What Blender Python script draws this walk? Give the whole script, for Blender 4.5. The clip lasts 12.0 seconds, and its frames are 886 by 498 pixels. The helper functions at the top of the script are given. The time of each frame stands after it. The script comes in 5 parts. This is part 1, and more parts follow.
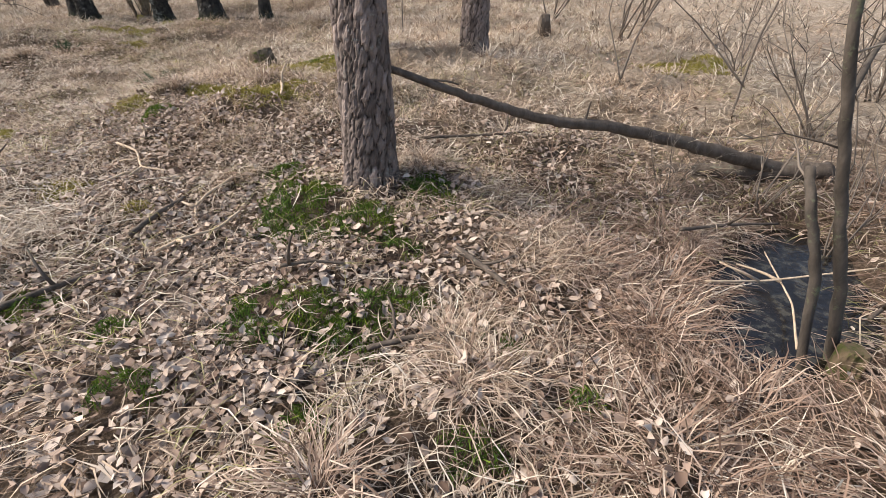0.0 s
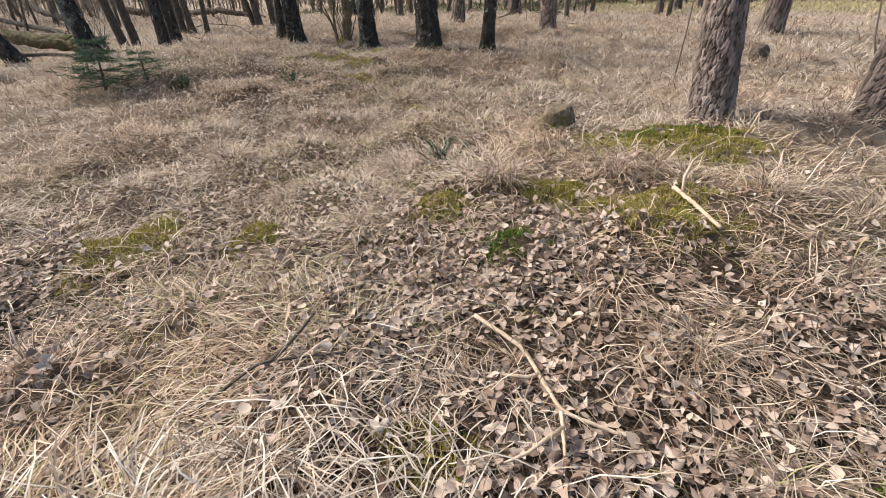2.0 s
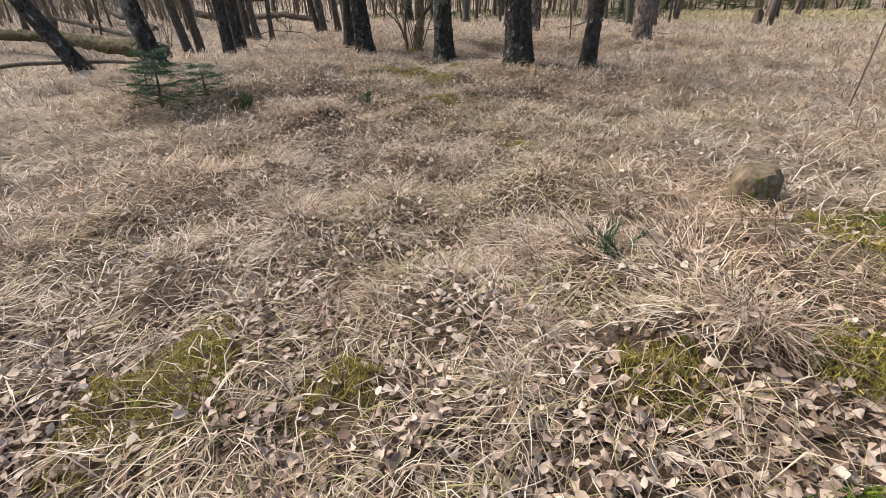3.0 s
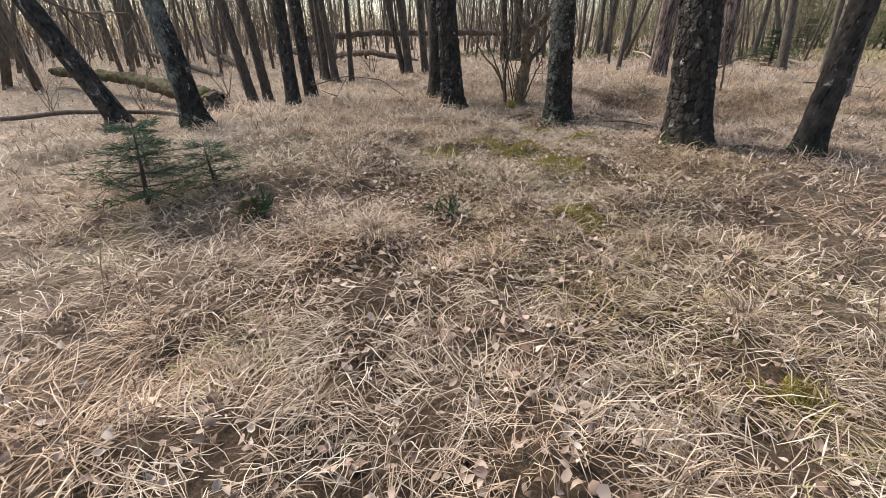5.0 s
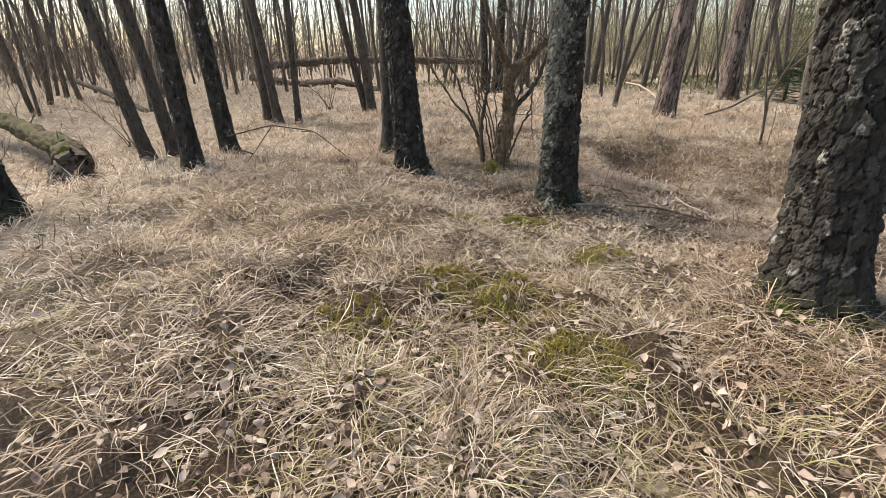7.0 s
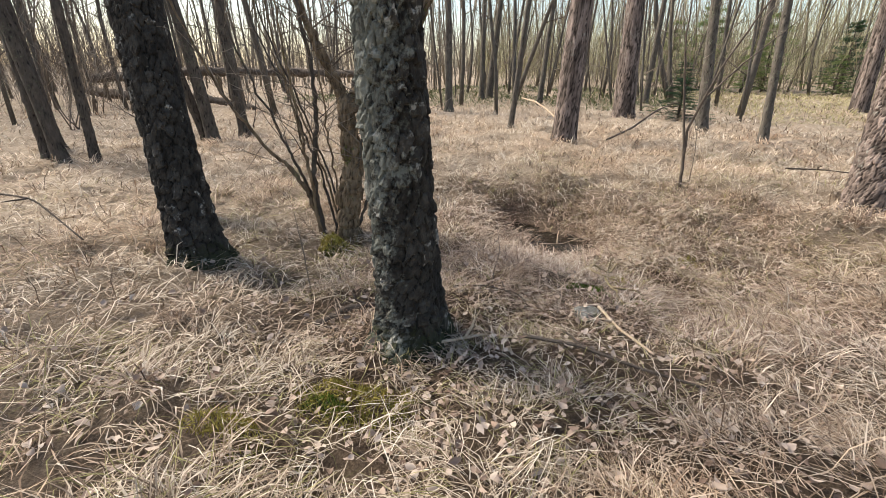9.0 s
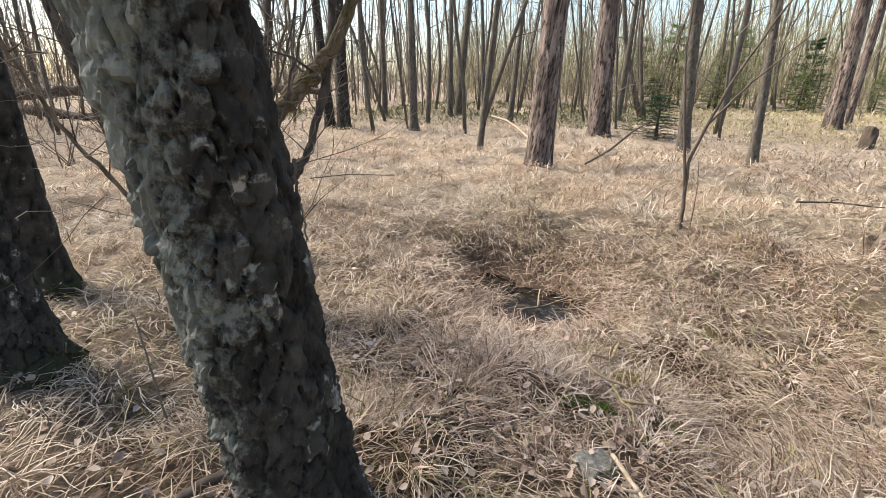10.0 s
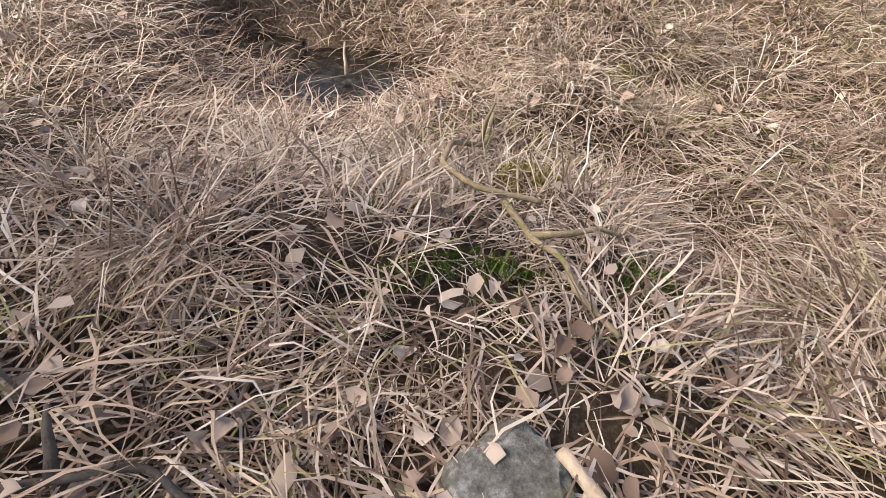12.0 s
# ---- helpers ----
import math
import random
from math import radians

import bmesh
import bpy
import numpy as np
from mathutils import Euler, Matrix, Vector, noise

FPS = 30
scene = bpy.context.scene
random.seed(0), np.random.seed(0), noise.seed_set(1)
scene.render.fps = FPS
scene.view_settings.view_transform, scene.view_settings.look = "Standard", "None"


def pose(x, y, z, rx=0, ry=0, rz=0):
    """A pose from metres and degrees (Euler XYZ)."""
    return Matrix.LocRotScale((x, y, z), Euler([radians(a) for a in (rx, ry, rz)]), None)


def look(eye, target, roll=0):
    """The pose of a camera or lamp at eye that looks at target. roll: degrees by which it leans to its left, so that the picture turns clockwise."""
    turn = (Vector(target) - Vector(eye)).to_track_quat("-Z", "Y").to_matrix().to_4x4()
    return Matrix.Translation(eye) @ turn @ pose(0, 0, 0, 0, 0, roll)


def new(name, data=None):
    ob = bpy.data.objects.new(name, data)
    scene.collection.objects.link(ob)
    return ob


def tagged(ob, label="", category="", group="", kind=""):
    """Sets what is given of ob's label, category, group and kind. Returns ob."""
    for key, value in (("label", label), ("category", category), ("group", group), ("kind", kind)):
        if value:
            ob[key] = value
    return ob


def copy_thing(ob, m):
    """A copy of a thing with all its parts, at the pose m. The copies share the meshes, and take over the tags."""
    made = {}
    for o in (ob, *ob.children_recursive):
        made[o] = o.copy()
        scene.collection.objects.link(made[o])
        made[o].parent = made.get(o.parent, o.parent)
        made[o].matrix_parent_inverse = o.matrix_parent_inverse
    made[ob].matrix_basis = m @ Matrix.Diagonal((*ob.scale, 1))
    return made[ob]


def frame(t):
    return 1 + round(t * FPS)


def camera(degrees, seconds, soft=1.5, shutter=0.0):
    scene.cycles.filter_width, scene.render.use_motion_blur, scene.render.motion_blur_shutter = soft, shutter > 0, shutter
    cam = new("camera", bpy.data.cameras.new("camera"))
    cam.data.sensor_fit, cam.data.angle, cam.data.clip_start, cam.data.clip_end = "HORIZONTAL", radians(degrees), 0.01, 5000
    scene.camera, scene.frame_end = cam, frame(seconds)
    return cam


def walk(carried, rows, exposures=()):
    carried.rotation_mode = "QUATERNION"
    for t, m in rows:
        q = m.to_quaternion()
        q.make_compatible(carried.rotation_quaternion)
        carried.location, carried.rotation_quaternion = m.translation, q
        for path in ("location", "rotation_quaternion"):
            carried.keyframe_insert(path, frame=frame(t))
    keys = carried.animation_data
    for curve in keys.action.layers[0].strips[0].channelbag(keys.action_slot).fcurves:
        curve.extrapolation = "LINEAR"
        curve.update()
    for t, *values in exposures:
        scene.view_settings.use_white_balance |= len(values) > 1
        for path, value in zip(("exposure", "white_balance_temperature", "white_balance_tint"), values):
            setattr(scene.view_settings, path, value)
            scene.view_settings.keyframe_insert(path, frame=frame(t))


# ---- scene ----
cam = camera(88.3, 12.0, 0.8)
METRES, EYE, TILT, LEAN, TURN = 18.0, 1.43, -31.5, 1.3, 0.0
ROWS = [
    (0.0, 0.0, 0.0, 0.0, 0.0, 0.0, -0.0),
    (0.5, -0.0312, 0.0231, 0.0138, 4.02, -0.12, -2.62),
    (1.0, -0.068, 0.0475, 0.0282, 7.68, 0.11, -4.94),
    (1.5, -0.1026, 0.0742, 0.0481, 10.55, 0.77, -6.82),
    (2.0, -0.1401, 0.0984, 0.0651, 12.75, 1.06, -8.12),
    (2.5, -0.1707, 0.1248, 0.0832, 15.22, 0.69, -9.72),
    (3.0, -0.2005, 0.1543, 0.1012, 17.95, 0.59, -11.35),
    (5.0, -0.2902, 0.2838, 0.1862, 27.08, 1.94, -16.2),
    (5.5, -0.307, 0.3191, 0.2126, 28.28, 2.07, -16.82),
    (6.0, -0.3237, 0.3504, 0.2376, 28.29, 2.73, -16.99),
    (6.5, -0.3443, 0.3822, 0.2543, 27.23, 3.87, -16.52),
    (7.0, -0.3556, 0.4129, 0.2781, 25.2, 4.86, -15.64),
    (9.0, -0.375, 0.5385, 0.3637, 14.95, 8.16, -10.73),
    (9.5, -0.3812, 0.5711, 0.3834, 12.96, 9.39, -9.63),
    (10.0, -0.386, 0.6037, 0.4054, 11.92, 10.37, -9.09),
    (10.5, -0.3893, 0.6404, 0.4247, 10.54, 10.05, -8.36),
    (11.0, -0.3954, 0.678, 0.4403, 6.79, 4.22, -6.17),
    (11.5, -0.3864, 0.704, 0.4272, 0.69, -3.64, -2.82),
    (12.0, -0.3762, 0.7146, 0.4054, -6.03, -12.61, 1.36),
]
walk(cam, [(t, pose(0, 0, EYE, TILT, LEAN, TURN) @ pose(METRES * x, METRES * y, METRES * z, 90 + pitch, roll, yaw)) for t, x, y, z, yaw, pitch, roll in ROWS], [(0.0, 0.60, 6700, 11), (2.5, 0.57, 6750, 11), (5.5, 0.56, 6750, 12), (7.0, 0.80, 6980, 9), (9.0, 0.92, 6950, 9), (9.5, 1.02, 6930, 9), (10.5, 1.05, 6820, 10), (11.0, 0.92, 6850, 11), (12.0, 1.03, 6950, 14)])

# ---- world and sun ----
SUN_EL, SUN_AZ = radians(43), radians(-84)      # azimuth from +y towards +x
world = bpy.data.worlds.new("world")
scene.world = world
world.use_nodes = True
wn = world.node_tree
sky = wn.nodes.new("ShaderNodeTexSky")
sky.sky_type, sky.sun_disc = "NISHITA", False
sky.sun_elevation, sky.sun_rotation = SUN_EL, SUN_AZ
sky.air_density, sky.dust_density, sky.ozone_density = 1.0, 1.6, 1.0
back = wn.nodes["Background"]
wn.links.new(sky.outputs["Color"], back.inputs["Color"])
back.inputs["Strength"].default_value = 0.14
sun_data = bpy.data.lights.new("sun", "SUN")
sun_data.energy, sun_data.angle, sun_data.color = 4.4, radians(28), (1.0, 0.94, 0.85)
sun = new("sun", sun_data)
sun_way = Vector((math.sin(SUN_AZ) * math.cos(SUN_EL), math.cos(SUN_AZ) * math.cos(SUN_EL), math.sin(SUN_EL)))
sun.matrix_world = look(sun_way * 40, (0, 0, 0))


# ---- materials ----
def material(name, rough=0.85, spec=0.25):
    m = bpy.data.materials.new(name)
    m.use_nodes = True
    nt = m.node_tree
    b = nt.nodes["Principled BSDF"]
    b.inputs["Roughness"].default_value = rough
    b.inputs["Specular IOR Level"].default_value = spec
    return m, nt, b


def link(nt, a, b):
    nt.links.new(a, b)


def coords(nt, sx=1.0, sy=1.0, sz=1.0, space="Object"):
    c = nt.nodes.new("ShaderNodeTexCoord")
    mp = nt.nodes.new("ShaderNodeMapping")
    mp.inputs["Scale"].default_value = (sx, sy, sz)
    link(nt, c.outputs[space], mp.inputs["Vector"])
    return mp.outputs["Vector"]


def noise_tex(nt, vec, scale, detail=4.0, rough=0.6):
    n = nt.nodes.new("ShaderNodeTexNoise")
    n.inputs["Scale"].default_value, n.inputs["Detail"].default_value, n.inputs["Roughness"].default_value = scale, detail, rough
    link(nt, vec, n.inputs["Vector"])
    return n.outputs["Fac"]


def ramp(nt, fac, *stops):
    r = nt.nodes.new("ShaderNodeValToRGB")
    e = r.color_ramp.elements
    e[0].position, e[0].color = stops[0][0], (*stops[0][1], 1)
    e[1].position, e[1].color = stops[-1][0], (*stops[-1][1], 1)
    for pos, col in stops[1:-1]:
        k = e.new(pos)
        k.color = (*col, 1)
    link(nt, fac, r.inputs["Fac"])
    return r.outputs["Color"]


def mix(nt, fac, a, b, mode="MIX"):
    n = nt.nodes.new("ShaderNodeMix")
    n.data_type, n.blend_type = "RGBA", mode
    for sock, v in ((n.inputs[0], fac), (n.inputs[6], a), (n.inputs[7], b)):
        if isinstance(v, (int, float)):
            sock.default_value = v
        elif isinstance(v, tuple):
            sock.default_value = (*v, 1)
        else:
            link(nt, v, sock)
    return n.outputs[2]


def bump(nt, b, height, strength=0.5, dist=0.02):
    n = nt.nodes.new("ShaderNodeBump")
    n.inputs["Strength"].default_value, n.inputs["Distance"].default_value = strength, dist
    link(nt, height, n.inputs["Height"])
    link(nt, n.outputs["Normal"], b.inputs["Normal"])


def scattered(name, stops, rough=0.8, patch=None, translucent=0.0):
    """Many small pieces, each with its own colour from the ramp; patch tints whole areas."""
    m, nt, b = material(name, rough, 0.2)
    g = nt.nodes.new("ShaderNodeNewGeometry")
    col = ramp(nt, g.outputs["Random Per Island"], *stops)
    if patch:
        n = noise_tex(nt, coords(nt), patch[0], 3.0)
        f = ramp(nt, n, (patch[1], (0, 0, 0)), (patch[2], (1, 1, 1)))
        col = mix(nt, f, col, mix(nt, 1.0, col, patch[3], "MULTIPLY"))
    link(nt, col, b.inputs["Base Color"])
    if translucent:
        tr = nt.nodes.new("ShaderNodeBsdfTranslucent")
        link(nt, col, tr.inputs["Color"])
        ms = nt.nodes.new("ShaderNodeMixShader")
        ms.inputs[0].default_value = translucent
        link(nt, b.outputs[0], ms.inputs[1])
        link(nt, tr.outputs[0], ms.inputs[2])
        link(nt, ms.outputs[0], nt.nodes["Material Output"].inputs["Surface"])
    return m


STRAW = scattered("dry_grass", ((0.0, (0.085, 0.058, 0.040)), (0.22, (0.25, 0.184, 0.132)), (0.5, (0.455, 0.365, 0.277)), (0.8, (0.64, 0.55, 0.435)), (1.0, (0.84, 0.765, 0.65))),
                  0.7, (0.55, 0.42, 0.62, (1.0, 0.90, 0.83)), 0.2)
STRAW_PINK = scattered("pinkish_dry_grass", ((0.0, (0.09, 0.058, 0.042)), (0.25, (0.26, 0.178, 0.132)), (0.55, (0.46, 0.345, 0.268)), (0.85, (0.63, 0.505, 0.405)), (1.0, (0.80, 0.70, 0.585))), 0.7, None, 0.2)
# Darker straw: damp, plus the shade over the ditch put into its colour.
DAMP_SHADED_STRAW = scattered("damp_shaded_brown_grass", ((0.0, (0.05, 0.030, 0.021)), (0.25, (0.155, 0.097, 0.068)), (0.55, (0.29, 0.195, 0.142)), (0.85, (0.44, 0.325, 0.25)), (1.0, (0.62, 0.50, 0.40))), 0.65, None, 0.15)
BLEACHED = scattered("bleached_grass", ((0.0, (0.20, 0.155, 0.115)), (0.3, (0.44, 0.365, 0.29)), (0.7, (0.63, 0.55, 0.45)), (1.0, (0.82, 0.75, 0.65))), 0.7, None, 0.2)
GREENISH = scattered("half_green_grass", ((0.0, (0.13, 0.125, 0.05)), (0.5, (0.29, 0.265, 0.11)), (1.0, (0.49, 0.435, 0.22))), 0.7, None, 0.2)
LEAF = scattered("dead_leaf", ((0.0, (0.13, 0.083, 0.060)), (0.22, (0.29, 0.205, 0.157)), (0.5, (0.42, 0.325, 0.258)), (0.82, (0.52, 0.415, 0.34)), (1.0, (0.62, 0.525, 0.44))), 0.75, None, 0.12)
MOSS = scattered("moss_strands", ((0.0, (0.03, 0.06, 0.012)), (0.5, (0.07, 0.13, 0.022)), (1.0, (0.15, 0.22, 0.04))), 0.9, (6.0, 0.4, 0.7, (1.5, 1.15, 0.7)), 0.2)
MOSS_GOLD = scattered("golden_moss", ((0.0, (0.17, 0.135, 0.03)), (0.5, (0.34, 0.28, 0.07)), (1.0, (0.52, 0.44, 0.15))), 0.9, (5.0, 0.4, 0.7, (0.7, 0.8, 0.6)), 0.2)
NEEDLE = scattered("spruce_needles", ((0.0, (0.02, 0.05, 0.025)), (1.0, (0.07, 0.13, 0.06))), 0.6, None, 0.1)
NEEDLE_LIGHT = scattered("young_pine_needles", ((0.0, (0.08, 0.13, 0.04)), (1.0, (0.22, 0.28, 0.10))), 0.6, None, 0.25)
# Half-green grass with the clearing's sunlight put into a brighter yellow.
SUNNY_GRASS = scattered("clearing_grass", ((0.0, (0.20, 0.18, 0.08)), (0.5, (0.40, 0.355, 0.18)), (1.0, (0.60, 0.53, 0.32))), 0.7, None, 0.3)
# Olive from lichen; the pale tone is sun and haze put into the colour.
OLIVE_TWIG = scattered("sunlit_lichened_twigs", ((0.0, (0.14, 0.13, 0.07)), (0.5, (0.29, 0.27, 0.155)), (1.0, (0.50, 0.465, 0.29))), 0.85, None, 0.15)
UNDERGROWTH = scattered("undergrowth", ((0.0, (0.05, 0.065, 0.03)), (1.0, (0.20, 0.20, 0.10))), 0.8, None, 0.2)
TWIG = scattered("bare_twigs", ((0.0, (0.075, 0.058, 0.046)), (0.6, (0.17, 0.138, 0.112)), (1.0, (0.32, 0.27, 0.215))), 0.85)


def soil_material():
    """Dark peaty soil under the grass; farther off a felt of flattened straw covers it."""
    m, nt, b = material("forest_soil", 0.95, 0.15)
    v = coords(nt)
    big, mid, clump, fine = noise_tex(nt, v, 0.5, 4), noise_tex(nt, v, 3.0, 5), noise_tex(nt, v, 9.0, 5, 0.7), noise_tex(nt, v, 55.0, 6, 0.75)
    peat = ramp(nt, fine, (0.3, (0.022, 0.015, 0.010)), (0.5, (0.075, 0.052, 0.036)), (0.72, (0.24, 0.18, 0.125)))
    felt = ramp(nt, fine, (0.30, (0.17, 0.125, 0.09)), (0.5, (0.46, 0.37, 0.28)), (0.70, (0.72, 0.62, 0.50)))
    felt = mix(nt, ramp(nt, clump, (0.36, (0.6, 0.6, 0.6)), (0.54, (0, 0, 0))), felt, (0.13, 0.095, 0.062))
    earth = ramp(nt, fine, (0.35, (0.022, 0.014, 0.010)), (0.55, (0.15, 0.10, 0.070)), (0.75, (0.34, 0.25, 0.185)))
    cover, litter = nt.nodes.new("ShaderNodeAttribute"), nt.nodes.new("ShaderNodeAttribute")
    cover.attribute_name, litter.attribute_name = "cover", "litter"
    col = mix(nt, cover.outputs["Fac"], peat, felt)
    col = mix(nt, litter.outputs["Fac"], col, earth)
    f = ramp(nt, mid, (0.55, (0, 0, 0)), (0.75, (0.35, 0.35, 0.35)))
    col = mix(nt, f, col, (0.15, 0.125, 0.055))
    f2 = ramp(nt, big, (0.4, (0, 0, 0)), (0.7, (0.3, 0.3, 0.3)))
    col = mix(nt, f2, col, (0.30, 0.22, 0.155))
    link(nt, col, b.inputs["Base Color"])
    bump(nt, b, fine, 1.0, 0.04)
    return m


def bark_material(name, deep, plate_a, plate_b, lichen, lichen_amount, streak=0.35, side=None, plates=False):
    m, nt, b = material(name, 0.92, 0.2)
    v = coords(nt)
    vs = coords(nt, 1, 1, streak)
    fine, mid, big = noise_tex(nt, vs, 60, 6, 0.7), noise_tex(nt, vs, 14, 4), noise_tex(nt, v, 2.6, 5, 0.7)
    col = ramp(nt, mid, (0.3, plate_a), (0.7, plate_b))
    col = mix(nt, ramp(nt, fine, (0.35, (0, 0, 0)), (0.75, (0.6, 0.6, 0.6))), col, mix(nt, 1.0, col, (1.55, 1.5, 1.45), "MULTIPLY"))
    spot = noise_tex(nt, v, 22, 4, 0.7)
    lich = nt.nodes.new("ShaderNodeMath")
    lich.operation = "MULTIPLY"
    link(nt, big, lich.inputs[0])
    link(nt, spot, lich.inputs[1])
    if side:  # one side greyer: lichen, plus the sunlit side put into the colour
        sep = nt.nodes.new("ShaderNodeSeparateXYZ")
        link(nt, v, sep.inputs[0])
        for axis, k in (("X", side[0]), ("Y", side[1])):
            lit_side = nt.nodes.new("ShaderNodeMath")
            lit_side.operation = "MULTIPLY_ADD"
            link(nt, sep.outputs[axis], lit_side.inputs[0])
            lit_side.inputs[1].default_value = k
            link(nt, lich.outputs[0], lit_side.inputs[2])
            lich = lit_side
    lf = ramp(nt, lich.outputs[0], (0.36 - lichen_amount, (0, 0, 0)), (0.44 - lichen_amount, (0.85, 0.85, 0.85)))
    col = mix(nt, lf, col, lichen)
    if plates:  # every plate of bark has its own tone; a few have lost their dark skin
        tone = nt.nodes.new("ShaderNodeAttribute")
        tone.attribute_name = "tone"
        col = mix(nt, 1.0, col, ramp(nt, tone.outputs["Fac"], (0.0, (0.45, 0.45, 0.45)), (0.8, (1.25, 1.25, 1.25)), (1.0, (1.7, 1.7, 1.7))), "MULTIPLY")
    if plates is True:
        bare = nt.nodes.new("ShaderNodeMath")
        bare.operation = "MULTIPLY"
        link(nt, ramp(nt, tone.outputs["Fac"], (0.84, (0, 0, 0)), (0.90, (1, 1, 1))), bare.inputs[0])
        link(nt, ramp(nt, spot, (0.44, (0, 0, 0)), (0.54, (0.9, 0.9, 0.9))), bare.inputs[1])
        col = mix(nt, bare.outputs[0], col, (0.36, 0.345, 0.305))
        low = nt.nodes.new("ShaderNodeSeparateXYZ")
        link(nt, v, low.inputs[0])
        foot = nt.nodes.new("ShaderNodeMath")
        foot.operation = "MULTIPLY_ADD"
        link(nt, low.outputs["Z"], foot.inputs[0])
        foot.inputs[1].default_value = 1.3
        link(nt, spot, foot.inputs[2])
        col = mix(nt, ramp(nt, foot.outputs[0], (0.55, (0.6, 0.6, 0.6)), (0.80, (0, 0, 0))), col, (0.040, 0.050, 0.016))
    # Low ridge values take the deep colour, so grooves are darker than plates.
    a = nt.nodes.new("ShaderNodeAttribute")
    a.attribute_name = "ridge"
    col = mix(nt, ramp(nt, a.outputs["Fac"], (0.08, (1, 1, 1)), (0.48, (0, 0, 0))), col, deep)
    link(nt, col, b.inputs["Base Color"])
    bump(nt, b, fine, 0.7, 0.012)
    return m


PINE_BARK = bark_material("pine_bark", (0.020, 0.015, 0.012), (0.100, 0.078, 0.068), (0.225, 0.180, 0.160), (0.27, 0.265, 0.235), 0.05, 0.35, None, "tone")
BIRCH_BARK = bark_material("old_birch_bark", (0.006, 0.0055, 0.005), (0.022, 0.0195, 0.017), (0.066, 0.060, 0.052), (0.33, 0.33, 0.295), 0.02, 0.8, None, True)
# Lichen and the sun's grey share one side of this bark's colour.
SUNLIT_LICHEN_BIRCH = bark_material("sunlit_lichened_birch_bark", (0.006, 0.0055, 0.005), (0.020, 0.018, 0.0155), (0.062, 0.056, 0.048), (0.18, 0.185, 0.158), 0.0, 0.8, (-0.50, -0.42), True)
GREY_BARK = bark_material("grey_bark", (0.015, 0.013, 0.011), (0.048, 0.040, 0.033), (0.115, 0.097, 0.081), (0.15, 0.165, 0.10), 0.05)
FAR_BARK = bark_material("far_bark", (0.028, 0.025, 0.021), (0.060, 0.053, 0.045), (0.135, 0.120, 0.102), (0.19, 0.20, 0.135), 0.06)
# Paler than FAR_BARK: sun and haze on the distant trunks, as colour.
DISTANT_LIT_BARK = bark_material("distant_lit_bark", (0.06, 0.054, 0.042), (0.135, 0.120, 0.094), (0.275, 0.245, 0.195), (0.29, 0.29, 0.19), 0.07)
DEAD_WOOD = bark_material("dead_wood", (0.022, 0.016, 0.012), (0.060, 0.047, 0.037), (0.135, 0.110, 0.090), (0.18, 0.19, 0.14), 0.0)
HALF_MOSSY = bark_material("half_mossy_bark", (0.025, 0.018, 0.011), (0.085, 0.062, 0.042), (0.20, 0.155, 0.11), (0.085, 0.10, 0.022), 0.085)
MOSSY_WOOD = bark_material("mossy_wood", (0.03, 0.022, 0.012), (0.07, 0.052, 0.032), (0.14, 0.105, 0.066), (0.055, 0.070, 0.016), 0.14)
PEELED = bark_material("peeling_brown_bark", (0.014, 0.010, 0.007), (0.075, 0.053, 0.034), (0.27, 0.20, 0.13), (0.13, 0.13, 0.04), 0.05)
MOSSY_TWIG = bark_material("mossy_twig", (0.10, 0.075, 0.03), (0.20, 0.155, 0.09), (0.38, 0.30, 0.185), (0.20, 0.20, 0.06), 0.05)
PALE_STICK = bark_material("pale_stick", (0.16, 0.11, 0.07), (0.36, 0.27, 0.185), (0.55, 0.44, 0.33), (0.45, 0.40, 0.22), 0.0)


def stone_material():
    m, nt, b = material("field_stone", 0.85, 0.3)
    v = coords(nt)
    a, f = noise_tex(nt, v, 24, 6, 0.75), noise_tex(nt, v, 150, 5, 0.75)
    col = ramp(nt, a, (0.34, (0.07, 0.066, 0.055)), (0.5, (0.20, 0.192, 0.165)), (0.66, (0.44, 0.435, 0.40)))
    col = mix(nt, ramp(nt, f, (0.5, (0, 0, 0)), (0.65, (0.7, 0.7, 0.7))), col, (0.10, 0.095, 0.085))
    col = mix(nt, ramp(nt, noise_tex(nt, v, 5, 3), (0.52, (0, 0, 0)), (0.66, (0.7, 0.7, 0.7))), col, (0.25, 0.24, 0.12))
    link(nt, col, b.inputs["Base Color"])
    bump(nt, b, f, 0.8, 0.01)
    return m


def water_material():
    m, nt, b = material("bog_water", 0.04, 0.5)
    v = coords(nt)
    film = ramp(nt, noise_tex(nt, v, 9, 6, 0.7), (0.5, (0, 0, 0)), (0.6, (0.9, 0.9, 0.9)))
    col = mix(nt, film, (0.010, 0.008, 0.006), (0.06, 0.055, 0.042))
    link(nt, col, b.inputs["Base Color"])
    link(nt, ramp(nt, noise_tex(nt, v, 12, 4), (0.45, (0.03, 0.03, 0.03)), (0.7, (0.35, 0.35, 0.35))), b.inputs["Roughness"])
    bump(nt, b, noise_tex(nt, v, 14, 4), 0.55, 0.012)
    return m


SOIL, STONE, WATER = soil_material(), stone_material(), water_material()

